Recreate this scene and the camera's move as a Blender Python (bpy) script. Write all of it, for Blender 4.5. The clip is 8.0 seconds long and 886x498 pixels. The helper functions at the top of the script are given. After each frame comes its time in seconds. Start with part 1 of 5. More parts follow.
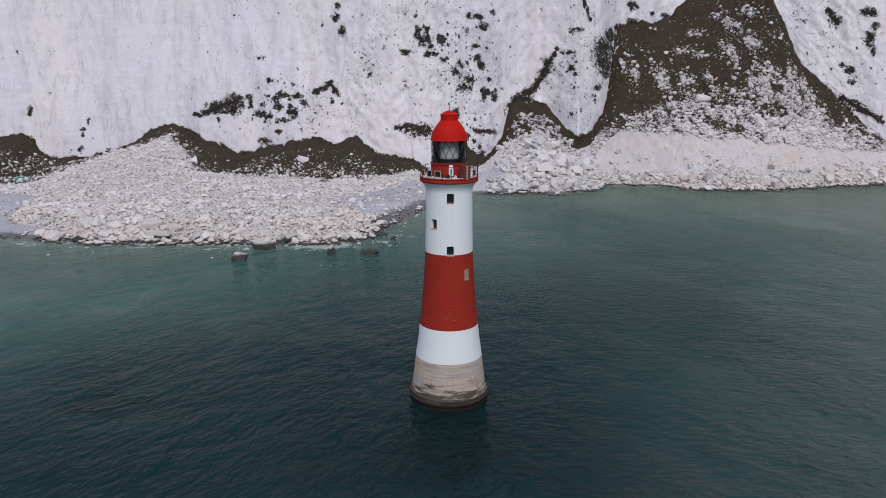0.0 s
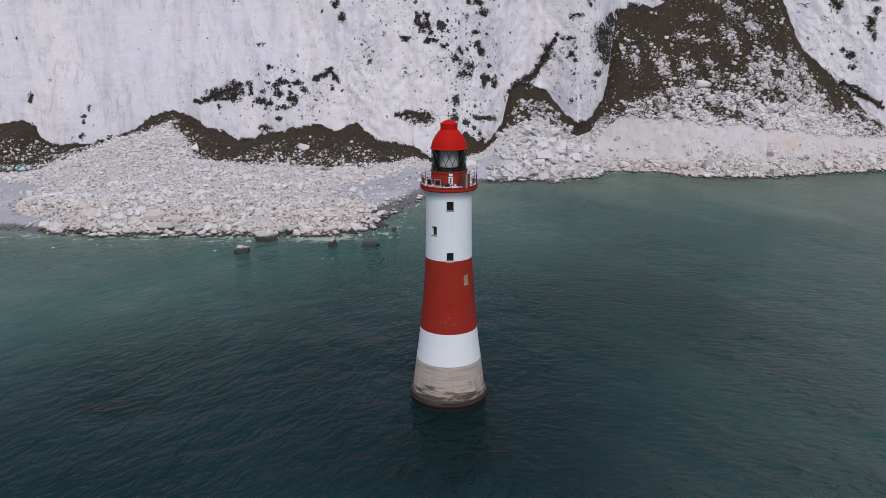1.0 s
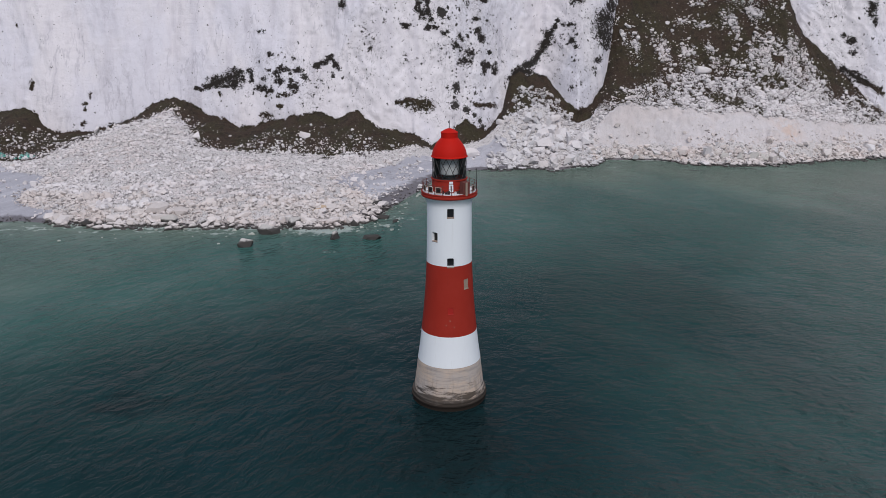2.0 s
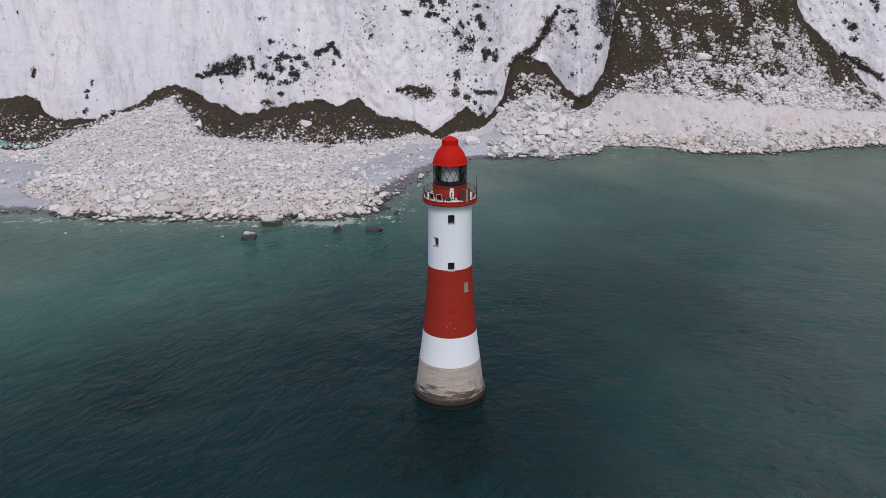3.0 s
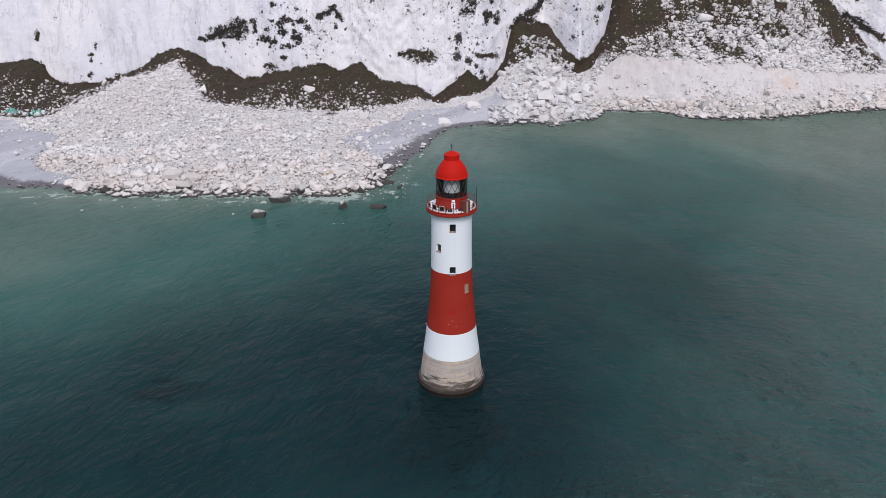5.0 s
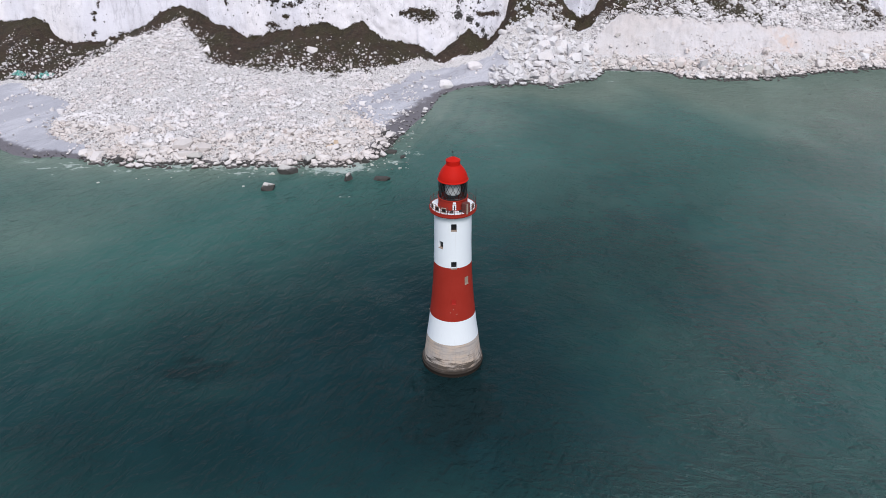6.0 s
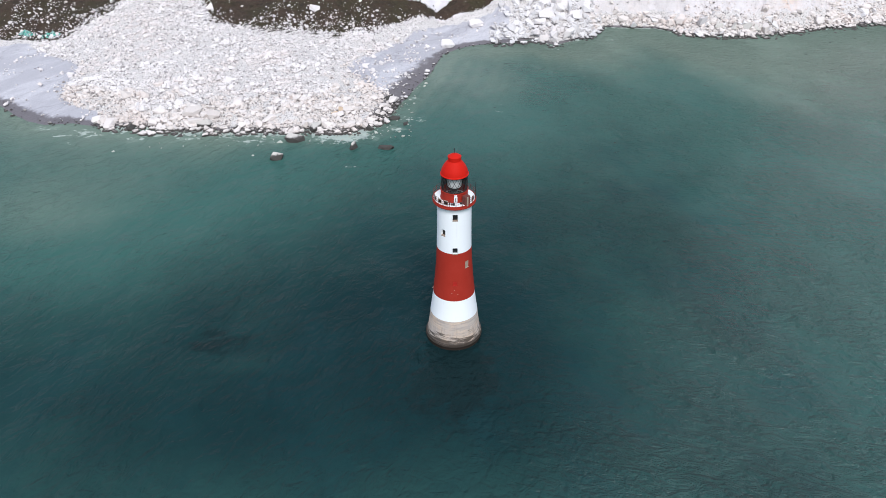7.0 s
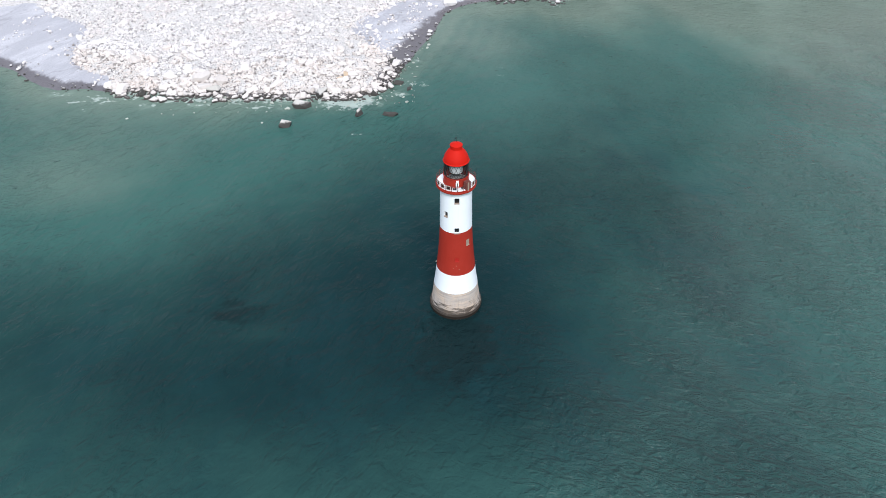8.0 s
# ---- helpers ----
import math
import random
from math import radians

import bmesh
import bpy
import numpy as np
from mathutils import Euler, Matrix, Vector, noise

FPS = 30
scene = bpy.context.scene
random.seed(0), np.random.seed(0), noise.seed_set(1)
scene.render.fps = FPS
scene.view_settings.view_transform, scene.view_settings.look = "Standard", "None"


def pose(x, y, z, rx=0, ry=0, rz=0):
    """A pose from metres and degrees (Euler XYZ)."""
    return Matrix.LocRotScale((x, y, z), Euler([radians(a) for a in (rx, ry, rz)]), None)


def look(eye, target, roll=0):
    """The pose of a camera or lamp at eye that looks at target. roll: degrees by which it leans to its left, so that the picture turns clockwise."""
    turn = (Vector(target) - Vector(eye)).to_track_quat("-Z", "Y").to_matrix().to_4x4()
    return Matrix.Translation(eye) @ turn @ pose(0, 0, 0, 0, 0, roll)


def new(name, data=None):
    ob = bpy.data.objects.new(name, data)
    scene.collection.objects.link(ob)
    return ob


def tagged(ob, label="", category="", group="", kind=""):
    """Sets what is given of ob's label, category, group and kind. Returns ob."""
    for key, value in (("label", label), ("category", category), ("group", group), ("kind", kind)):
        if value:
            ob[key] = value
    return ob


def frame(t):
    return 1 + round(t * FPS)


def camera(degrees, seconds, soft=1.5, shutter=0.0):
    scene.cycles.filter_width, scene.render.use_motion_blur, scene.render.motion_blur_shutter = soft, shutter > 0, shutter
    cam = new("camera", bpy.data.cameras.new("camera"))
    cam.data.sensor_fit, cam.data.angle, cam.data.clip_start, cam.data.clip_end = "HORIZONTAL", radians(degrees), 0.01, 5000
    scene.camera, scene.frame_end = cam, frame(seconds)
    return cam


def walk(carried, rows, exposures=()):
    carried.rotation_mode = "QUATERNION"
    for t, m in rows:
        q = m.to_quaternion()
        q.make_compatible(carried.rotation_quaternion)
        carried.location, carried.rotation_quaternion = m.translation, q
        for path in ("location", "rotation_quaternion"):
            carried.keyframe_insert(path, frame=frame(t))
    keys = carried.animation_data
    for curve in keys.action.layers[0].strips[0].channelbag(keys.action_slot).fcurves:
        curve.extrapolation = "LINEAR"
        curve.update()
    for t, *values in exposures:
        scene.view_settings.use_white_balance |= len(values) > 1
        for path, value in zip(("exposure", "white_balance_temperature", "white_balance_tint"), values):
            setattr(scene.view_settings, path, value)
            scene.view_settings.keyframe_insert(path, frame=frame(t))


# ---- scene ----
cam = camera(62.5, 8.0, soft=0.8)
METRES, EYE, TILT, LEAN, TURN = 70.0, 45.7, -13.13, 0.0, 0.0
EXPOSURES = [(0.0, -0.01, 6550, 15), (3.5, 0.14, 6580, 15), (5.5, 0.45, 6540, 14), (6.5, 0.66, 6480, 12), (8.0, 0.98, 6480, 9)]
ROWS = [
    (0.0, 0.0, 0.0, 0.0, -0.0, 0.0, -0.0),
    (0.5, 0.0004, -0.0161, 0.0289, 0.02, -0.9, 0.02),
    (1.0, 0.0007, -0.0326, 0.0573, 0.02, -1.75, 0.04),
    (1.5, 0.0006, -0.0496, 0.0858, 0.03, -2.61, 0.07),
    (3.0, 0.0001, -0.1054, 0.1709, 0.1, -5.12, 0.08),
    (3.5, -0.0002, -0.1244, 0.1994, 0.12, -5.98, 0.07),
    (4.0, -0.0006, -0.1432, 0.228, 0.14, -6.81, 0.08),
    (4.4, -0.0009, -0.1581, 0.2512, 0.16, -7.49, 0.09),
    (4.6, -0.001, -0.1677, 0.266, 0.17, -7.93, 0.09),
    (4.8, -0.0012, -0.1876, 0.297, 0.18, -8.84, 0.1),
    (5.0, -0.0014, -0.2091, 0.3303, 0.2, -9.83, 0.11),
    (5.5, -0.002, -0.2649, 0.417, 0.25, -12.38, 0.13),
    (6.0, -0.0025, -0.3188, 0.5039, 0.28, -14.93, 0.17),
    (6.5, -0.0044, -0.3742, 0.5925, 0.31, -17.49, 0.2),
    (7.0, -0.0047, -0.4269, 0.6808, 0.35, -20.08, 0.2),
    (7.5, -0.0061, -0.4789, 0.7689, 0.42, -22.69, 0.27),
    (8.0, -0.0028, -0.5224, 0.8521, 0.52, -25.1, 0.37),
]
walk(cam, [(t, pose(0, 0, EYE, TILT, LEAN, TURN) @ pose(METRES * x, METRES * y, METRES * z, 90 + pitch, roll, yaw)) for t, x, y, z, yaw, pitch, roll in ROWS], EXPOSURES)

# ---------------------------------------------------------------- world and light
SUN_UP, SUN_TURN = radians(45), radians(173)
world = bpy.data.worlds.new("overcast_sky")
scene.world = world
world.use_nodes = True
wn, wl = world.node_tree.nodes, world.node_tree.links
sky = wn.new("ShaderNodeTexSky")
sky.sky_type, sky.sun_disc = "NISHITA", False
sky.sun_elevation, sky.sun_rotation = SUN_UP, SUN_TURN
sky.air_density, sky.dust_density = 1.0, 4.0
veil = wn.new("ShaderNodeMix")
veil.data_type = "RGBA"
veil.inputs["Factor"].default_value = 0.92
veil.inputs["B"].default_value = (4.8, 5.6, 7.0, 1)
wl.new(sky.outputs["Color"], veil.inputs["A"])
wl.new(veil.outputs["Result"], wn["Background"].inputs["Color"])
wn["Background"].inputs["Strength"].default_value = 0.07
sun = new("sun", bpy.data.lights.new("sun", "SUN"))
sun.data.energy, sun.data.angle, sun.data.color = 1.7, radians(26), (1.0, 0.965, 0.94)
sun.matrix_world = look((0, 0, 300), (-25, 203, 300 - 204 * math.tan(SUN_UP)))


# ---------------------------------------------------------------- numbers: noise and the lines of the coast
def hash2(i, j, seed):
    h = (i * 374761393 + j * 668265263 + seed * 1442695041) & 0xFFFFFFFF
    h = ((h ^ (h >> 13)) * 1274126177) & 0xFFFFFFFF
    return ((h ^ (h >> 16)) & 0xFFFFFF) / 0xFFFFFF


def rough(x, y, seed=0, octaves=1, gain=0.5):
    """Value noise from -1 to 1, one lattice cell per unit."""
    x, y = np.broadcast_arrays(np.asarray(x, float), np.asarray(y, float))
    total, amp, norm = np.zeros(x.shape), 1.0, 0.0
    for o in range(octaves):
        fx, fy = x * 2 ** o + 17.3 * o, y * 2 ** o + 9.1 * o
        i, j = np.floor(fx).astype(np.int64), np.floor(fy).astype(np.int64)
        u, v = fx - i, fy - j
        u, v = u * u * u * (u * (6 * u - 15) + 10), v * v * v * (v * (6 * v - 15) + 10)
        a, b = hash2(i, j, seed + o), hash2(i + 1, j, seed + o)
        c, d = hash2(i, j + 1, seed + o), hash2(i + 1, j + 1, seed + o)
        total += amp * (2 * ((a * (1 - u) + b * u) * (1 - v) + (c * (1 - u) + d * u) * v) - 1)
        norm += amp
        amp *= gain
    return total / norm


# each line of the coast: x, y, z in metres, from west to east
SHORE = [-900, 345, -420, 290, -230, 262, -190, 245, -166, 229.3, -159, 226, -151, 218.6, -142.6, 211.7, -136, 209.5, -127, 210, -116, 207,
         -104, 208, -88, 205.5, -73, 203.7, -58, 203.7, -49, 205.2, -36, 202.3, -30, 203.5, -25.5, 206.5, -20.5, 214, -17, 227, -12.5, 242,
         -7, 258, -5, 268.5, -2.5, 281, 3.5, 288, 14, 293.6, 27.5, 297.6, 36, 301, 46, 293, 60, 303, 72, 319, 95, 316.5, 109, 307]
SHORE += [131, 304, 169, 316, 198, 324, 420, 350, 900, 420]
BERM = [-900, 340, 3, -420, 275, 3, -230, 275, 3, -185, 258, 2.2, -150, 236, 2.2, -120, 217, 2.2, -102, 216, 3.2, -88, 213, 3.2,
        -70, 213, 3.4, -50, 214, 3.4, -36, 213, 2.6, -29, 216, 1.6, -25, 232, .9, -20, 254, .75, -13, 267, .75, -9, 275, .75, -3, 286, .8, 4, 294, .9, 15, 299, 1.0,
        31, 309, 3, 45, 304, 5.5, 60, 311, 5, 73, 323, 3, 95, 321, 3.5, 110, 313, 4, 131, 311, 4, 158, 315, 4.5, 200, 334, 4]
BERM += [420, 365, 4, 900, 435, 4]
MIDDLE = [-900, 360, 6, -420, 310, 6, -230, 290, 5, -168, 274, 4.6, -146, 262, 5.0, -125, 252, 6.8, -102, 252, 7.8, -71, 250, 7.8,
          -50, 252, 5.6, -30, 252, 1.6, -20, 270, 1.8, -10, 292, 2.4, -2, 305, 2.6, 15, 312, 4.5, 28, 318, 10.5, 44, 322, 13, 60, 325, 9.5]
MIDDLE += [68, 327, 13, 79, 331, 23.5, 93, 330, 22, 117, 328, 20, 143, 328, 18.5, 167, 330, 15.4, 208, 345, 11.9, 420, 375, 9, 900, 445, 9]
UPPER = [-900, 390, 14, -420, 335, 12, -230, 300, 8, -173, 283, 6, -161, 286, 7.2, -154, 305, 11.6, -143, 318, 15, -122, 329, 20.3,
         -112, 318, 15, -101, 299, 9, -88, 294, 8, -71, 292, 7.8, -50, 290, 6.6, -33, 293, 6.7, -12, 313, 7.2, -3, 315, 4.6]
UPPER += [5, 317, 7, 16, 321, 8, 28, 329, 18, 44, 336, 23, 60, 333, 14, 68, 337, 16.5, 79, 345, 30, 95, 352, 34, 126, 361, 35, 150, 352, 29,
          175, 355, 27, 205, 356, 18, 420, 385, 14, 900, 455, 14]
FOOT_Z = [-900, 16, -420, 16, -230, 20, -201, 19.9, -189, 20.7, -181, 13.3, -173, 10.4, -157, 12, -140, 16.8, -133, 22.4, -123, 25.4,
          -113, 20.6, -102, 16.3, -89, 13.6, -76, 16.7, -57, 20.1, -48, 17.2, -39, 20.2, -29, 13, -21, 13.8, -12, 9.4, -5, 6.1, 4, 12.6,
          10, 15.7, 19, 12.3]
FOOT_Z += [23, 15.2, 28.5, 20.5, 30, 29, 32, 34.5, 36, 35.4, 39, 35, 43, 35.2, 49, 33.8, 53.5, 28.8, 57, 22.8, 61, 19.2, 65, 19.4, 69, 22.6, 75, 28.4, 79, 35, 81.5, 44,
           83.5, 57, 88, 70, 95, 74, 108, 74, 122, 78, 130, 87, 144, 93, 170, 90, 176, 72, 179, 62.6, 183, 54, 188, 48.4, 193, 42.8, 198, 36, 203, 30.4,
           210, 22.4, 216, 15, 420, 16, 900, 16]
CLIFF = [-900, 420, -420, 355, -230, 331, -190, 328, -168, 326, -125, 333, -95, 325, -57, 320, -24, 317, -10, 318, 16, 325, 22, 330,
         30, 335, 47, 346, 62, 335, 75, 345, 88, 362, 105, 378, 125, 388, 150, 388, 175, 376, 190, 366, 215, 360, 420, 385, 900, 460]
CLIFF_TOP, BATTER = 125.0, 0.27


def line(values, width, x, column=1):
    a = np.array(values, float).reshape(-1, width)
    return np.interp(x, a[:, 0], a[:, column])


def coast(x):
    """The break lines of the profile at x: y and z from under the sea to the foot of the cliff."""
    x = np.asarray(x, float)
    near = np.clip(1 - np.abs(x) / 300, 0.0, 1.0)
    ys = line(SHORE, 2, x) + near * (1.3 * rough(x / 9, 0.5, 11, 3))
    yb = np.maximum(line(BERM, 3, x), ys + 2.0)
    ym = np.maximum(line(MIDDLE, 3, x), yb + 2.0)
    yu = np.maximum(line(UPPER, 3, x), ym + 2.0)
    zf = line(FOOT_Z, 2, x + near * (1.3 + 1.6 * np.clip((x - 76) / 8, 0, 1)) * rough(x / 3.2, 7.5, 13, 3)) + 1.6 * rough(x / 4.5, 3.5, 12, 3)
    yf = np.maximum(line(CLIFF, 2, x) + BATTER * zf, yu + 2.5)
    ybreaks = np.stack([ys - 26, ys, yb, ym, yu, yf])
    zbreaks = np.stack([0 * x - 5.0, 0 * x, line(BERM, 3, x, 2), line(MIDDLE, 3, x, 2), np.minimum(line(UPPER, 3, x, 2), zf - 0.8), zf])
    return ybreaks, zbreaks


def relief(x, y, s):
    """Unevenness of the ground; s runs 0..5 over the break lines."""
    k = np.clip(s - 1.0, 0, 1) * (0.35 + 0.65 * np.clip(s - 2, 0, 1))
    cove = np.exp(-((x + 8) / 24.0) ** 2) + np.clip((-x - 112) / 14, 0, 1)
    calm = 1 - 0.85 * np.clip(cove, 0, 1) * np.clip(3.2 - s, 0, 1)
    gullied = np.clip((x - 70) / 6, 0, 1) * np.clip((s - 1.8) * 2, 0, 1) * np.clip((3.15 - s) * 4, 0, 1)
    rills = 1.35 * gullied * (0.6 - 1.5 * np.abs(rough(x / 7.5 + 0.1 * y, y / 22, 23, 3)) + 1.2 * rough(x / 2.4, y / 2.6, 24, 3))
    return rills + k * calm * (1.0 * rough(x / 11, y / 11, 21, 2) + 0.55 * rough(x / 3.1, y / 3.1, 22, 3))


def fluting(x, z):
    """How far the cliff face stands out of its plane (positive: inland)."""
    wild = np.clip((x + 95) / 40, 0.4, 1.0)
    d = 3.2 * rough(x / 21 + 0.012 * z, z / 80, 31, 2)
    d += 1.1 * np.abs(rough(x / 9 + 0.03 * z, z / 60, 32, 2))
    d += wild * 0.9 * np.abs(rough(x / 7 - 0.09 * z, z / 13 + 0.05 * x, 35, 3))
    craggy = np.clip((x + 58) / 22, 0.12, 1.0)
    d += craggy * (1.0 * np.abs(rough(x / 6 + 0.11 * z, z / 14, 36, 2)) + 0.18 * rough(x / 1.7 + 0.04 * z, z / 2.2, 37, 2))
    d += (0.12 + 0.38 * wild) * rough(x / 2.2 + 0.05 * z, z / 4, 33, 3)
    d += 0.08 * rough(x / 12, z / 1.3, 34, 2)
    d -= 5.0 * np.exp(-((x - 62) / 9.0) ** 2) * np.clip((70 - z) / 50, 0, 1)
    return d


def ground(x, y):
    """Height of the beach and the slopes at (x, y), and s."""
    x, y = np.asarray(x, float), np.asarray(y, float)
    yb, zb = coast(x)
    z, s = zb[0].copy(), np.zeros_like(x)
    for k in range(5):
        t = np.clip((y - yb[k]) / (yb[k + 1] - yb[k]), 0, 1)
        z, s = np.where(y >= yb[k], zb[k] + t * (zb[k + 1] - zb[k]), z), np.where(y >= yb[k], k + t, s)
    return z + relief(x, y, s), s


# tufts and turf on the cliff: x, z, half width, half height
TURF_WEST = [-94.4, 34.5, 4.3, 4.1, -101.9, 33.2, 5.4, 2.3, -106.1, 31.1, 4.3, 1, -111.6, 29.6, 2.7, 1, -96.5, 31, 4.8, 1, -82.4, 54.8, 2.4, 1.1,
             -77.3, 44.9, 1.6, 1, -71.4, 38.7, 3.2, 1.3, -74, 37, 1.6, 2.3, -65, 38.3, 2.6, 1, -81.7, 30.3, 3.7, 1.5, -77.8, 29.2, 2.1, 1,
             -162.8, 23.7, 1.1, 0.8, -162.7, 20.8, 0.8, 1.3, -163, 14.7, 1.1, 1.3, -160.8, 26.9, 0.6, 1.8, -187.2, 31.4, 1.1, 2.3, -194.4, 58.2, 0.8, 0.8]
TURF_MIDDLE = [-73.1, 33.4, 2.1, 1.8, -66.6, 31.7, 3.1, 1.5, -80.7, 34.3, 2.1, 0.8, -87.4, 37.7, 1.6, 1.3, -86.8, 34.7, 1.1, 2.1, -70.3, 27.8, 2.1, 1,
               -66.3, 29, 1.3, 1.3, -73.1, 27.3, 1, 1.5, -79.4, 27.1, 0.8, 1, -72.9, 22.9, 1.3, 1, -79.5, 18.5, 3.2, 1.3, -50.5, 43.7, 1.9, 1.3,
               -53.8, 41.4, 3.2, 1, -48.1, 40.7, 1.6, 1.5, -56.7, 40, 1.9, 0.8, -77.9, 38.2, 1.3, 1, -66.6, 43.4, 0.8, 0.8, -101.7, 27.7, 0.8, 1.3,
               -48.1, 72.5, 1.9, 2.1, -46.6, 76.8, 1.4, 1.3, -44.8, 66.3, 1.6, 2.1, -53.9, 68.9, 0.8, 1.1]
TURF_CENTRE = [-11.5, 65.1, 1.3, 2.3, -7.3, 65.1, 1.1, 3.1, -9.3, 61.4, 1.3, 1.6, -4, 56.6, 1.6, 1, -6.8, 56.1, 1.3, 1, -16.5, 57.3, 2.4, 1.3,
               7.8, 51.8, 1.9, 1.6, 5.3, 48.8, 1.6, 1.6, 9.6, 41.9, 3.2, 2.3, 11.7, 45.6, 2.1, 1.6, 15.6, 54.8, 1.9, 1.8, 17.4, 51.8, 1.4, 2.1,
               20.9, 45.6, 1.9, 1.1, 19.5, 39.9, 2.7, 1.8, 23.7, 38, 1.4, 2.7, 18.2, 37.6, 1.3, 1.6, 15.6, 73, 2.5, 1.3, 22.9, 75.5, 1.7, 1.4,
               18.3, 68.9, 2.8, 1.6, 11.7, 73.3, 1.4, 1.1, 14.3, 60, 1.4, 1.1, 0.3, 53.7, 1.3, 1, -13.5, 24.4, 6, 1.9, -9.5, 23.2, 5, 3, 19.5, 22.6, 3.7, 1]
TURF_BUTTRESS = [53.2, 57.3, 0.9, 2.2, 51.3, 54, 1.7, 1.9, 48.9, 49.6, 2.3, 2.2, 46.4, 45.6, 1.7, 2.2, 44.2, 41.7, 1.4, 2.5, 40.3, 39.1, 2.2, 1.6,
                 35.5, 37.3, 2, 1.4, 63.2, 68.1, 2.8, 1.1, 58.3, 57.9, 2.8, 0.8, 68.1, 76.7, 1.1, 2.2, 66.5, 79.7, 0.9, 2.2, 97.2, 82.2, 3.1, 2.4,
                 73.2, 41.7, 2.8, 1.4, 70.5, 37.9, 1.7, 0.8, 59.2, 50.2, 1.7, 1.6, 109.8, 78.8, 1.3, 1.2, 118, 77.7, 2.6, 1.6, 78.5, 60, 7, 5,
                 78, 53.4, 6.5, 4.5, 79, 49, 5, 3, 82, 66, 5, 3.4, 88.4, 70.5, 4.4, 2.2, 97.4, 74.4, 3.7, 1.5]
TURF_EAST = [196.7, 77.7, 1.9, 1.8, 198.5, 74.8, 2.5, 2.4, 213.5, 78, 3.7, 2.4, 212.9, 64.8, 2.1, 4.1, 214.4, 59.3, 1.2, 2.3, 204.3, 49.7, 2.4, 1.8,
             205.9, 44.2, 2.1, 1.2, 201.2, 52.5, 1.5, 1.2, 204.5, 34.6, 4.2, 1.4, 209.4, 30.5, 3.6, 1.1, 217.6, 25.9, 1.5, 1.7, 216.3, 71.7, 2.4, 1.8]
# turf along cracks and ledges: from x, z to x, z, half width
STRIPS = [54, 60, 51, 54, 0.9, 51, 54, 47.5, 47, 1.9, 47.5, 47, 44, 41.5, 2.0, 44, 41.5, 36, 37.5, 1.9, 36, 37.5, 31, 33, 1.8, 34, 36, 40.5, 36.5, 2.0, 195.5, 80, 199.5, 73, 1.5,
          200, 36.5, 212, 29.5, 1.7, 212, 29.5, 219, 24.5, 1.2, -12, 68, -8.5, 60, 0.9, -7.8, 68, -5.2, 59, 0.8, 66, 81, 69.5, 73, 0.9,
          -58, 39.6, -50, 43.8, 0.9, -50, 43.8, -46.5, 39, 0.9, -20, 25, -13, 25.6, 1.1, 14, 23, 24, 21.4, 0.9, -108, 30.6, -93, 36, 1.6]
# faint, broken growth: x, z, half width, half height
MOTTLED = [183, 76.7, 5.6, 8.5, 188.2, 54, 4.9, 4.1, 50.2, 41.7, 3.4, 3.3, 53.5, 36.5, 2.8, 3.3, -1, 46, 6.5, 6, -33.2, 52.9, 4.5, 12.8, 59.3, 53.3, 5.6, 6.8,
           -15.9, 43.2, 6.6, 5.1, -56.2, 31, 7.9, 6.4, -92.8, 58, 3, 2.6, -16, 73.6, 3.4, 4, 10, 48, 9, 9, 70, 76, 5, 6, 207, 48, 6, 5, 82, 84, 8, 5]


def cliff_turf(x, z, zf):
    """Turf on the cliff: above zero where grass holds."""
    v = np.full(x.shape, -1.0)
    wx, wz = x + 0.9 * rough(x / 1.5, z / 1.5, 71, 3), z + 0.7 * rough(x / 1.5, z / 1.5, 72, 3)
    for bx, bz, rx, rz in np.array(TURF_WEST + TURF_MIDDLE + TURF_CENTRE + TURF_BUTTRESS + TURF_EAST).reshape(-1, 4):
        q = ((wx - bx) / rx / 1.05) ** 2 + ((wz - bz) / rz / 1.05) ** 2
        v = np.maximum(v, 0.52 - 0.55 * q)
    for ax, az, bx, bz, wide in np.array(STRIPS).reshape(-1, 5):
        t = np.clip(((wx - ax) * (bx - ax) + (wz - az) * (bz - az)) / ((bx - ax) ** 2 + (bz - az) ** 2), 0, 1)
        v = np.maximum(v, 0.8 - 0.8 * np.hypot(wx - ax - t * (bx - ax), wz - az - t * (bz - az)) / wide)
    for bx, bz, rx, rz in np.array(MOTTLED).reshape(-1, 4):
        v = np.maximum(v, -0.30 - 0.5 * (((x - bx) / rx) ** 2 + ((z - bz) / rz) ** 2))
    fringe = 0.8 + (1.6 + 2 * np.clip((x - 70) / 10, 0, 1)) * np.maximum(rough(x / 5, z / 7, 75, 3), 0)
    return np.maximum(v, 0.6 - np.maximum(z - zf, 0) / fringe)


